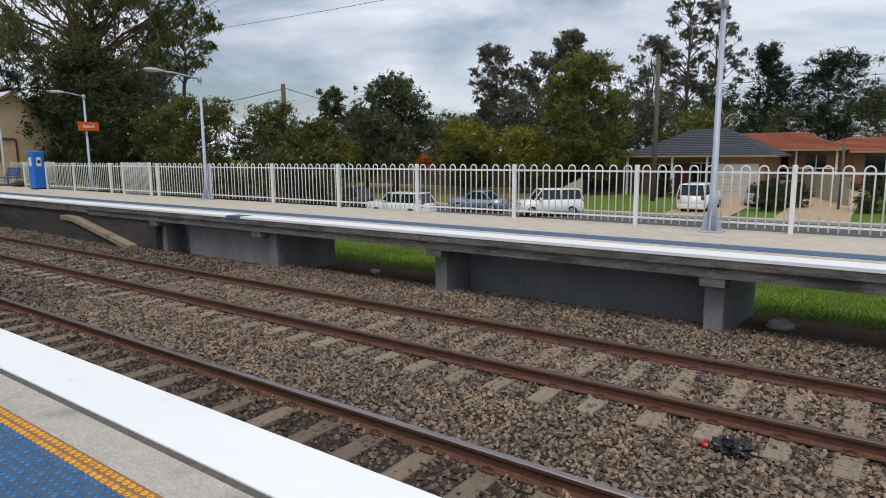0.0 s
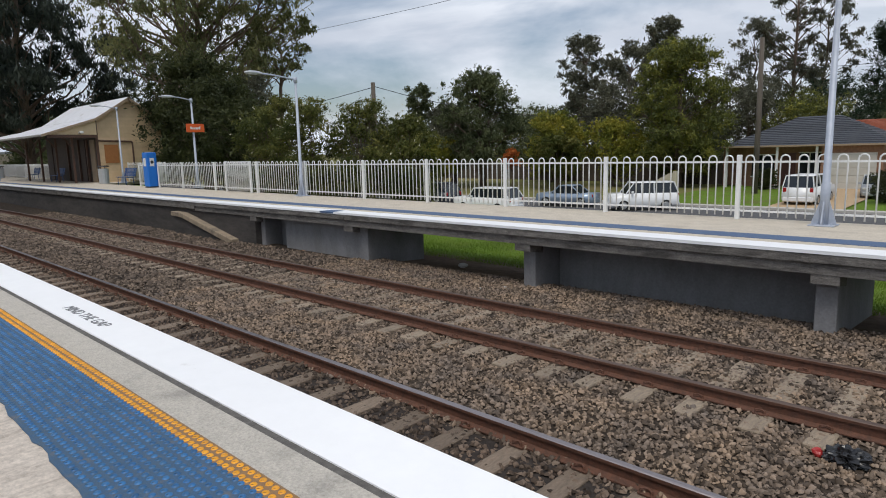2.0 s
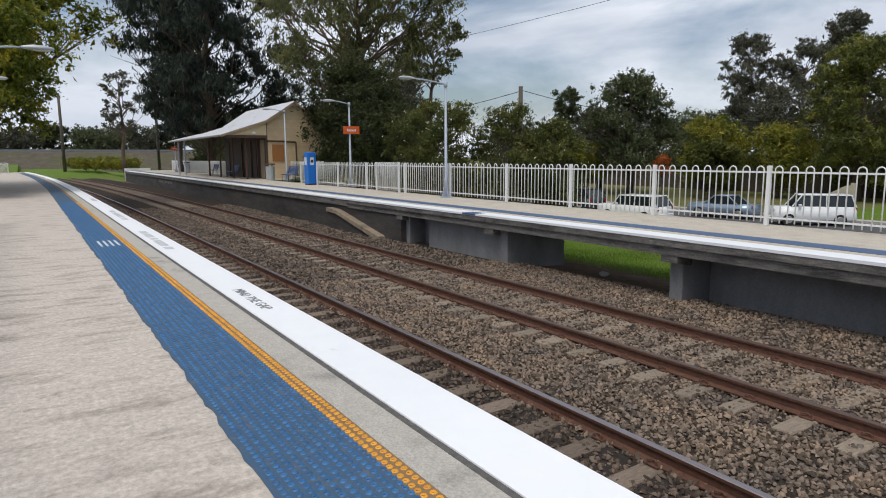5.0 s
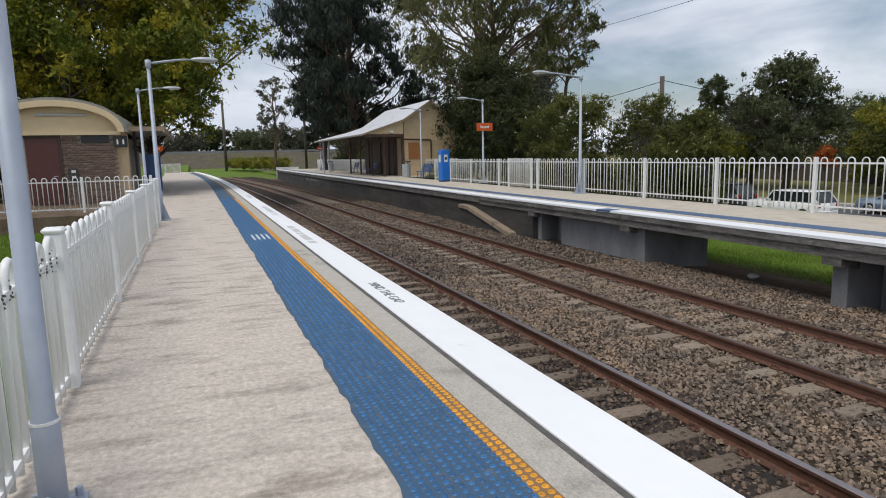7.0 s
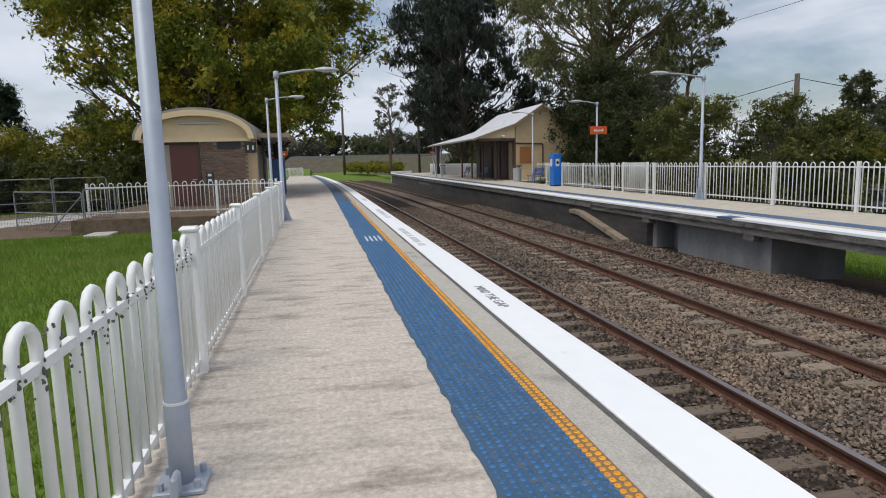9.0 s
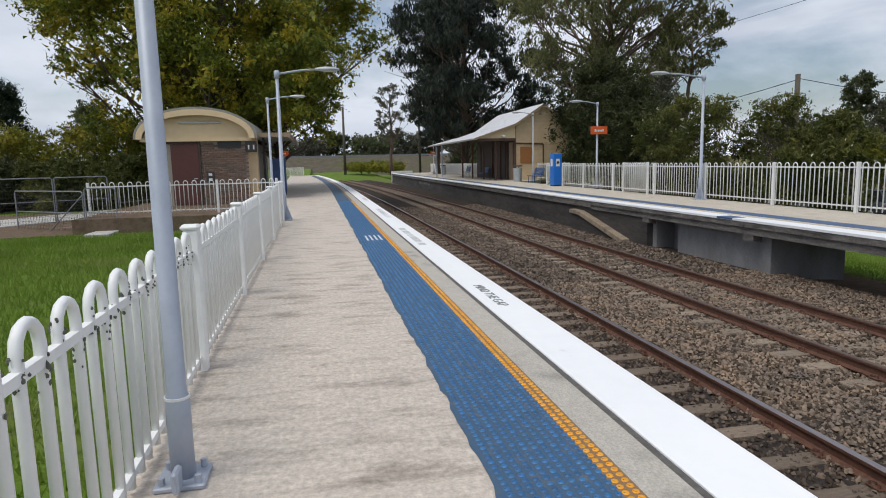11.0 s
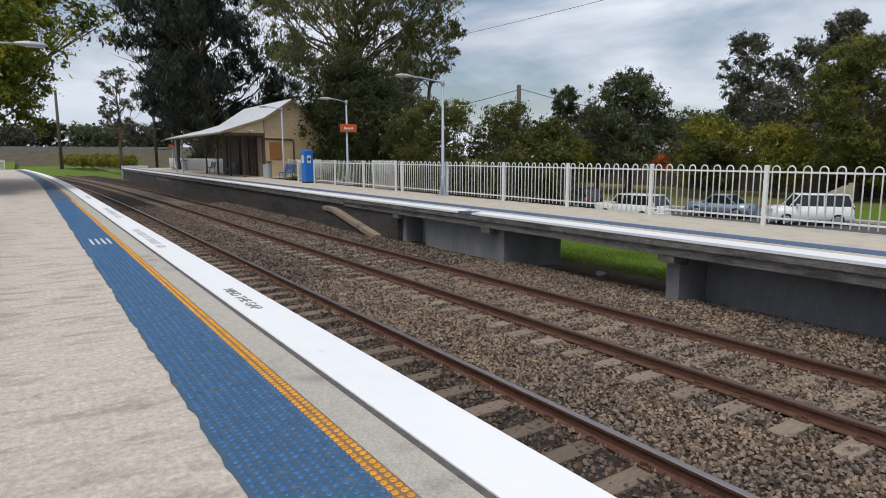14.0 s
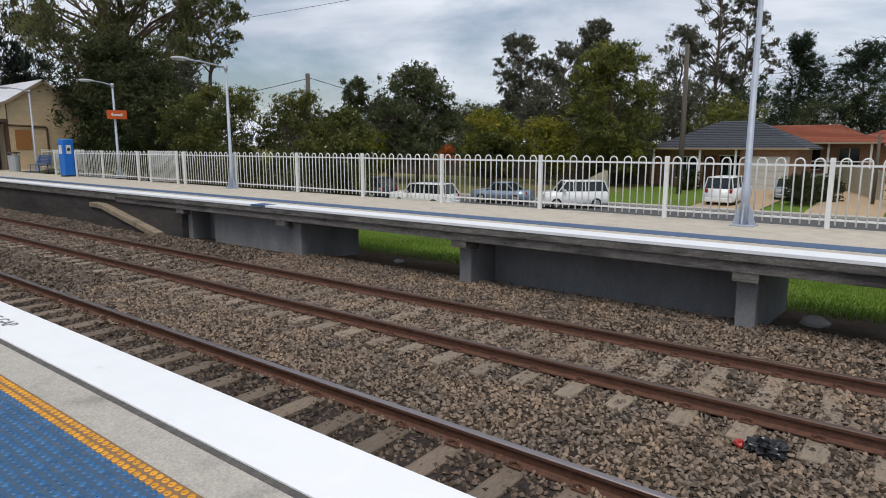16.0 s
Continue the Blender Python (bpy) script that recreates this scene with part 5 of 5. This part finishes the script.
# ---- utility poles and wires ----
def utility_pole(label, x, y, z0, z1, r, cross=False):
    e = tagged(empty("utility_pole", x, y, z0), label, "utility pole")
    b = bmesh.new()
    tube(b, [(0, 0, -.3), (0.03, 0, (z1 - z0) * .5), (0, 0, z1 - z0)], [r, r * .9, r * .75], 10)
    part("pole", b, M_wood, e, smooth=True)
    if cross:
        part("crossarm", bx(-1.1, 1.1, -.06, .06, z1 - z0 - .7, z1 - z0 - .58), M_wood, e)
        for k in (-.9, 0, .9):
            b = bmesh.new()
            tube(b, [(k, 0, z1 - z0 - .58), (k, 0, z1 - z0 - .45)], [.03, .05], 6)
            part("insulator", b, M_lens, e)


utility_pole("dark timber utility pole behind the shrubs", -42.1, 34, -2.4, 7.4, .24)
utility_pole("grey timber utility pole before the house", *away(-11.4, 35.5), -2.2, 8.6, .2)
utility_pole("thin timber pole beside the driveway", *away(-1.9, 34), -2.2, 2.1, .1)
utility_pole("grey timber pole by the distant line", -103, 2.5, 0, 10.5, .22)
utility_pole("grey timber pole by the distant trees", -95, 13.5, 0, 12.5, .2)


def wire(label, a, b_, sag=.6, r=.018):
    b = bmesh.new()
    A, B = Vector(a), Vector(b_)
    tube(b, [A.lerp(B, t) - Vector((0, 0, sag * 4 * t * (1 - t))) for t in steps(0, 1, 10)], r, 4)
    o = part("overhead_wire", b, M_wire)
    tagged(o, label, "cable")


wire("thin black overhead wire between poles", (-42.1, 34, 7.0), (-90, 40, 6.0), .5, .03)
wire("thin black overhead wire between poles", (-42.1, 34, 7.1), (-30, 60, 5.0), 1.4, .03)
wire("thin black overhead wire above the houses", (*away(-11.4, 35.5), 6.3), (18, 45.6, 6.6), .3, .02)
wire("thin black overhead wire high over the street", (-75, 42, 15.8), (30, 40, 15.2), .9, .022)
utility_pole("tall timber pole behind the eucalypt", -75, 42, -2, 16, .2)
utility_pole("tall timber pole beyond the houses", 30, 40, -2.3, 15.4, .2)
utility_pole("timber pole beyond the houses", 18, 45.6, -2.2, 7, .18)

# ---- rubbish on the ballast ----
e = tagged(empty("plastic_bag", -.76, 3.78, -1.21), "crumpled black plastic bag on the ballast", "rubbish")
b = bmesh.new()
m = bmesh.ops.create_icosphere(b, subdivisions=4, radius=1)
for v in m["verts"]:
    k = 1 + .5 * noise.noise(v.co * 2.2) + .3 * noise.noise(v.co * 6)
    v.co = Vector((v.co.x * .15 * k, v.co.y * .12 * k, max(-.03, v.co.z * .085 * k + .04)))
part("bag", b, M_bag, e)
b = bmesh.new()
m = bmesh.ops.create_icosphere(b, subdivisions=2, radius=.045)
for v in m["verts"]:
    v.co = v.co * (1 + .4 * noise.noise(v.co * 30)) + Vector((-.2, -.04, .04))
part("red_wrapper", b, M_red, e, "crumpled red wrapper")
b = bmesh.new()
box(b, -.1, .12, -.06, .06, 0, .12, .02)
o = tagged(part("broken_brick", b, M_hbrick), "broken orange brick lying by the wall", "brick")
o.matrix_basis = pose(-14.2, 7.55, -1.28, 0, 8, 20)
for x, y, s in ((-7.0, 7.2, .1), (-7.4, 6.9, .07), (-1.0, 8.7, .16), (-9.3, 8.6, .1)):
    b = bmesh.new()
    m = bmesh.ops.create_icosphere(b, subdivisions=2, radius=s)
    for v in m["verts"]:
        v.co = Vector((v.co.x * 1.3, v.co.y, v.co.z * .6)) * (1 + .4 * noise.noise(v.co * 12 + Vector((x, y, 0))))
    o = tagged(part("loose_rock", b, M_path), "pale loose rock at the edge of the ballast", "rock")
    o.matrix_basis = pose(x, y, -1.2)
# far end: white gate and ramp end
panel_fence("low white wall at the far platform's end", -86.2, 8.05, -86.2, 11, -1.0, 1.3, 3, M_fence, "platform_end_wall")
fence("white barrier fence at the near platform's end", [(-79, -3.6, 0), (-79, -5.2, 0), (-79, -7.0, 0)], 8, .5, 1.1, M_fence, r=.03)
b = bmesh.new()
g = []
for y in steps(-60, 60, 40):
    nz = .5 * noise.noise((y * .1, 2, 0))
    g.append([b.verts.new((x, y, z + nz)) for x, z in ((-128, -1), (-138, 2.6), (-146, 3.0), (-170, 3.2))])
for p, q in zip(g, g[1:]):
    for i in range(3):
        b.faces.new((p[i], p[i + 1], q[i + 1], q[i])).material_index = 0
bmesh.ops.recalc_face_normals(b, faces=b.faces)
tagged(part("embankment", b, M_bank), "brown grassy road embankment across the line", "embankment", kind="structure")
panel_fence("pale guard rail along the embankment road", -139, -50, -139, 50, 2.9, .4, 40, M_gate, "guard_rail")


# ---- trees ----
def foliage(name, centres, radii, n, size, aspect, droop, material, parent, seed, flat=.75):
    """Many small leaves: sprays round each clump, and a darker heart of larger leaves inside it."""
    r = np.random.RandomState(seed)
    c, rad = np.asarray(centres, float), np.asarray(radii, float)
    k = 8
    d = r.normal(size=(len(c), k, 3))
    d /= np.linalg.norm(d, axis=2)[..., None] + 1e-9
    d[..., 2] = d[..., 2] * flat + .12
    sc = (c[:, None] + d * (rad[:, None] * r.uniform(.45, .95, (len(c), k)))[..., None]).reshape(-1, 3)
    sr = (rad[:, None] * r.uniform(.22, .48, (len(c), k))).ravel()
    w = sr ** 2
    ns = int(n * .86)
    a = r.choice(len(sc), ns, p=w / w.sum())
    w = rad ** 2
    b = r.choice(len(c), n - ns, p=w / w.sum())
    d = r.normal(size=(n, 3))
    d /= np.linalg.norm(d, axis=1)[:, None] + 1e-9
    far = np.minimum(1.15, np.abs(r.normal(0, .55, n) + .1))
    reach = np.concatenate([sr[a], rad[b] * .8])
    d *= (far * reach)[:, None]
    d[:, 2] *= flat
    p = np.concatenate([sc[a], c[b]]) + d
    u = r.normal(size=(n, 3))
    u[:, 2] -= droop * 2.5
    u /= np.linalg.norm(u, axis=1)[:, None] + 1e-9
    v = np.cross(u, r.normal(size=(n, 3)))
    v /= np.linalg.norm(v, axis=1)[:, None] + 1e-9
    s = (size * r.uniform(.6, 1.5, n) * np.concatenate([np.full(ns, 1.0), np.full(n - ns, 1.7)]))[:, None]
    q = np.stack([p - u * s, p + v * s * aspect * 1.5, p + u * s], 1)
    return link(name, np_mesh(name, q, np.arange(3 * n).reshape(-1, 3)), material, parent)


def tree(label, x, y, z0, top, bottom, width, leaf, n, size, seed, aspect=.5, droop=0.0, clumps=22, clump=.3, bark=None, trunk=.25, shape="oval", lean=0.0, bushy=False, name="tree", flat=.75):
    n, size = int(n * 2.0), size * .62
    r = random.Random(seed)
    e = tagged(empty(name, x, y, z0), label, "shrub" if bushy else "tree")
    H, B, R = top - z0, max(.2, bottom - z0), width / 2
    cs, rs = [], []
    tb = bmesh.new()
    limb = bmesh.new()
    th = H * (.45 if bushy else .82)
    tp = [Vector((lean * t * H + .04 * H * noise.noise((seed, t * 3, 0)), .04 * H * noise.noise((seed, t * 3, 9)), t * th)) for t in steps(0, 1, 7)]
    tube(tb, [p - Vector((0, 0, .2 if i == 0 else 0)) for i, p in enumerate(tp)], [trunk * (1.25 if i == 0 else 1 - .11 * i) for i in range(8)], 9)
    clumps = int(clumps * 1.7)
    for k in range(clumps):
        f = (k + r.random()) / clumps
        zz = B + (H - B) * f
        if shape == "oval":
            w = R * math.sqrt(max(.12, 1 - (2 * f - .85) ** 2 * .75))
        elif shape == "cone":
            w = R * (1.05 - f) ** .8
        elif shape == "flat":
            w = R * (.5 + .5 * f) * (1 if f < .85 else .75)
        else:
            w = R
        a, d = r.uniform(0, 6.283), math.sqrt(r.random()) * w
        rad = R * clump * r.uniform(.65, 1.3) * (1.22 if clump > .25 else 1)
        d = max(0, min(d, w - rad * .5))
        c = Vector((math.cos(a) * d + lean * zz, math.sin(a) * d, min(zz, H - rad * flat * .8)))
        cs.append(c)
        rs.append(rad)
        t0 = max(.12, min(.95, (c.z - d * .9) / th))
        i = min(6, int(t0 * 7))
        s = tp[i].lerp(tp[i + 1], t0 * 7 - i)
        mid = s.lerp(c, .55) + Vector((r.uniform(-.1, .1) * R, r.uniform(-.1, .1) * R, -.06 * R))
        rr = trunk * r.uniform(.22, .4) * (1 - .5 * t0) * (1.1 if bark else 1)
        tube(limb, [s, s.lerp(mid, .5) + Vector((0, 0, .04 * R)), mid, c], [rr, rr * .8, rr * .55, rr * .2], 5, cap=False)
        for _ in range(3):
            q = c + Vector((r.uniform(-1, 1), r.uniform(-1, 1), r.uniform(-.6, .6))) * rad * .8
            tube(limb, [mid.lerp(c, .5), q], [rr * .35, rr * .1], 4, cap=False)
    part("trunk", tb, bark or M_bark, e, smooth=True)
    part("branchwork", limb, bark or M_bark, e)
    foliage("crown", cs, rs, n, size, aspect, droop, leaf, e, seed, flat)
    return e, cs, rs


tree("tall dark casuarina with drooping foliage behind the waiting room", -68, 14.2, -1, 24, 4.5, 18, L_casu, 66000, .30, 1, .32, .8, 58, .25, trunk=.5)
tree("tall dark casuarina beside the line", -74, 12.5, -1, 17, 4, 7, L_casu, 9000, .30, 21, .28, .8, 18, .26, trunk=.3)
tree("spreading eucalypt with pale bark and open crown", -49.5, 22.4, -1.2, 21, 7.5, 25, L_euc, 34000, .22, 2, .38, .6, 50, .19, M_gbark, .5, "flat", .0)
tree("low eucalypt bough reaching over the fence", -46.5, 27, -1.2, 12.5, 8.0, 8, L_euc, 3500, .19, 22, .32, .6, 9, .2, M_gbark, .3, "flat", .1)
tree("dense dark green shrub beside the waiting room", -41.2, 17.4, -1.2, 8.0, .6, 7.4, L_watt, 19000, .17, 3, .4, .2, 30, .36, bushy=True, trunk=.2)
tree("dense dark green shrub behind the fence", -37.5, 17.6, -1.2, 6.2, .2, 6.2, L_watt, 12000, .16, 31, .4, .2, 26, .36, bushy=True, trunk=.2)
tree("thin brown-leaved tree behind the fence", -43.5, 23, -1.3, 7.4, 1.5, 5.6, L_gumd, 8000, .16, 4, .35, .4, 24, .26, trunk=.22)
tree("dense dark green shrub behind the fence", -33.5, 17.2, -2.0, 4.6, .2, 5.0, L_watt, 11000, .15, 32, .4, .1, 26, .36, bushy=True, trunk=.16)
for i, (x, y, t, w) in enumerate(((-25.6, 14.3, 4.1, 3.0), (-22.6, 13.8, 3.7, 3.0), (-20.6, 15.0, 3.55, 3.4), (-18.6, 15.8, 2.9, 2.6), (-28.6, 15.2, 3.8, 3.4))):
    e, cs, rs = tree("olive flowering shrub with cream blossoms behind the fence", x, y, -2.0, t, -.6, w, L_bott, 9000, .10, 40 + i, .35, .1, 30, .34, bushy=True, trunk=.12, name="shrub")
    foliage("blossom", [c + Vector((0, 0, q * .4)) for c, q in zip(cs, rs)], rs, 70, .055, .8, 0, L_flow, e, 60 + i)
tree("small open gum on the skyline", -57, 54, -2.0, 9.6, 5.4, 4.6, L_gum, 4200, .24, 5, .35, .5, 12, .34, M_gbark, .22, "flat")
tree("bushy gum beyond the field", -38.5, 44, -2.0, 8.6, .3, 8.0, L_gum, 16000, .2, 6, .4, .3, 34, .3, trunk=.3)
tree("bushy dark gum beyond the field", -44, 46, -2.0, 6.2, .3, 6.0, L_gumd, 10000, .2, 61, .4, .3, 26, .32, trunk=.3)
tree("tall open gum beyond the field", -41, 66.5, -2.0, 14.6, 3.5, 8, L_gumd, 11000, .24, 7, .35, .4, 26, .28, M_gbark, .3)
tree("tall brown-green gum beyond the field", -35.3, 67.5, -2.0, 13.2, 3, 7, L_gumd, 12000, .24, 8, .35, .4, 28, .3, M_gbark, .3)
tree("umbrella-topped gum on the skyline", -37.7, 79.6, -2.0, 17.9, 13.6, 6.2, L_gumd, 4500, .26, 9, .35, .4, 12, .34, M_gbark, .3, "flat")
tree("broad lime-tipped conifer beyond the field", -21.8, 49.5, -2.0, 9.9, -.6, 7.6, L_coni, 30000, .18, 10, .4, -.2, 50, .32, trunk=.35)
for i, (x, y, t, w, lf) in enumerate(((-32, 47, 4.6, 6, L_yel), (-27.4, 49, 4.0, 6, L_yel), (-31.6, 56, 7.6, 6.5, L_gumd), (-36, 52, 5.4, 6, L_gum), (-26, 58, 8.6, 6, L_gumd), (-50, 44, 4.4, 6, L_bott), (-47, 40, 3.6, 5, L_gum), (-56, 46, 5.2, 7, L_gumd), (-62, 48, 4.8, 7, L_gum), (-30, 44, 2.4, 4, L_bott), (-42, 42, 2.6, 4, L_yel))):
    tree("leafy shrub at the back of the field", x, y, -2.0, t, -.8, w, lf, 8000, .18, 70 + i, .4, .1, 26, .34, bushy=True, trunk=.15, name="shrub")
for i, x in enumerate((-66, -59, -52, -46, -40, -34, -28, -22, -17)):
    tree("dense bushland trees beyond the field", x, 64 + (i % 3) * 3, -2, (6.6, 7.6, 6.0)[i % 3], -1, 10, (L_gum, L_gumd, L_coni)[i % 3], 8000, .22, 210 + i, .4, .2, 24, .34, bushy=True, trunk=.2)
tree("small orange autumn shrub", -34.5, 43.5, -2.0, 1.4, .0, 2.0, L_oran, 1200, .14, 85, .5, 0, 8, .4, bushy=True, trunk=.06, name="shrub")
tree("dark gum behind the grey-roofed house", -28.6, 87.4, -2.0, 17.4, 3, 7.5, L_gumd, 11000, .22, 11, .3, .5, 26, .3, trunk=.3)
tree("very tall thin gum with bare limbs", -23.8, 88.6, -2.0, 25.3, 8, 11.2, L_gumd, 15000, .22, 12, .3, .6, 34, .21, M_bark, .36)
tree("tall thin gum with bare limbs", -20.8, 90.5, -2.0, 20.9, 6, 8.8, L_gumd, 11000, .22, 13, .3, .6, 26, .22, M_bark, .28)
tree("dark pine behind the houses", -14.2, 90.5, -2.0, 15.3, 1, 10.0, L_pine, 15000, .26, 14, .28, 0, 38, .32, trunk=.3, shape="cone")
tree("dark spreading pine behind the houses", -7.1, 91.7, -2.0, 13.8, 1, 11.9, L_pine, 18000, .26, 15, .28, 0, 36, .3, trunk=.3)
tree("dark spreading pine behind the houses", 1.8, 91.7, -2.0, 13.4, 1, 11.2, L_pine, 11000, .24, 16, .25, 0, 30, .3, trunk=.3)
for i, x in enumerate((-26, -20, -14, -8, -1, 6)):
    tree("leafy trees behind the houses", x * 1.25, 84 + (i % 2) * 4, -2, 7.5 + (i % 3) * .7, -.5, 11, (L_gum, L_watt, L_pine)[i % 3], 7000, .2, 100 + i, .4, .1, 22, .34, bushy=True, trunk=.2)
for i, (x, y, t, w) in enumerate(((-4.6, 32.2, .1, 2.2), (-3.9, 34.6, -.1, 1.8), (-.4, 33.5, .6, 2.4), (.9, 35.5, .5, 3), (-5.2, 35.4, -.3, 1.8), (2.2, 31.6, .2, 2.4), (-11.6, 38.4, -.2, 1.6))):
    tree("clipped dark garden shrub beside the driveway", *away(x, y), -2.25, t - .35, -2.1, w * 1.2, L_watt, 3500, .1, 120 + i, .4, 0, 20, .36, bushy=True, trunk=.06, name="shrub")
tree("big maple turning yellow behind the toilet block", -38.5, -7.0, -.6, 17, 3.6, 18.5, L_mapl, 110000, .15, 17, .6, .2, 90, .235, trunk=.45)
tree("big maple bough hanging over the platform roof", -34.5, -3.9, -.6, 10, 3.0, 7.5, L_mapl, 16000, .13, 18, .6, .3, 26, .3, trunk=.18)
tree("dark conifer beyond the mesh fence", -55.5, -25.5, -1, 8.2, 0, 5, L_pine, 8000, .22, 19, .25, .2, 24, .3, shape="cone")
tree("small round gum on the skyline", -76, -26, -2.0, 8.6, 5.2, 4.4, L_gum, 3500, .25, 20, .35, .3, 12, .36, trunk=.22)
for i, (x, y, t, w, lf) in enumerate(((-40, -12.4, 4.0, 5, L_mapl), (-41, -15.6, 4.0, 6, L_yel), (-42, -19.6, 4.0, 6, L_yel), (-44, -23.5, 4.4, 7, L_yel), (-36, -11.6, 2.2, 4.4, L_bott), (-37, -15, 2.0, 5, L_bott), (-38, -19, 2.0, 5, L_watt), (-48, -30, 5.6, 8, L_gum), (-36, -22.5, 2.4, 5, L_bott))):
    tree("yellowing garden hedge behind the mesh fence", x, y, -.8, t, -.6, w, lf, 8000, .14, 140 + i, .5, .1, 26, .34, bushy=True, trunk=.12, name="shrub")
tree("sparse half-bare tree beside the distant line", -89, 8.5, 0, 12.3, 5, 6.2, L_gumd, 2200, .24, 23, .35, .3, 22, .22, M_gbark, .26)
for i in range(12):
    y = -34 + i * 7.5
    tree("distant bushland tree on the embankment", -152 - (i % 3) * 9, y, 2, 8.2 + 2.5 * noise.noise((i * 3.3, 1, 0)) + (i % 2), 2.2, 12, (L_gum, L_gumd, L_watt)[i % 3], 3800, .5, 160 + i, .4, .2, 18, .36, bushy=True, trunk=.25)
for i in range(6):
    tree("low yellow-green bush beside the line", -104 - i * 3.2, 10.5 - i * 1.1, 0, 1.6, .1, 4.5, L_yel, 1800, .22, 180 + i, .4, 0, 14, .36, bushy=True, trunk=.06, name="shrub")
for i in range(7):
    tree("leafy trees along the railway fence", -60 - i * 8, 24 + (i % 2) * 4, -1, 7 + (i % 3), 0, 9, (L_watt, L_gum, L_gumd)[i % 3], 6500, .26, 190 + i, .4, .2, 22, .34, bushy=True, trunk=.2)


# ---- grass blades ----
def blades(label, n, x0, x1, y0, y1, h, seed):
    r = np.random.RandomState(seed)
    px, py = r.uniform(x0, x1, n), r.uniform(y0, y1, n)
    pz = np.array([ground_z(a, c) for a, c in zip(px, py)])
    a = r.uniform(0, 6.283, n)
    hh = h * r.uniform(.5, 1.4, n)
    w = .006 + .006 * r.random(n)
    lx, ly = r.normal(0, .35, n) * hh, r.normal(0, .35, n) * hh
    v = np.stack([np.stack([px - np.cos(a) * w, py - np.sin(a) * w, pz], 1), np.stack([px + np.cos(a) * w, py + np.sin(a) * w, pz], 1), np.stack([px + lx, py + ly, pz + hh], 1)], 1)
    o = link("grass_blades", np_mesh("grass_blades", v, np.arange(3 * n).reshape(-1, 3)), L_blade)
    tagged(o, label, "grass", kind="stuff")


blades("short green grass behind the near fence", 110000, -20.8, 0, -16, -3.0, .1, 1)
blades("green grass under and behind the far platform", 60000, -16, 5, 10.0, 16, .07, 2)
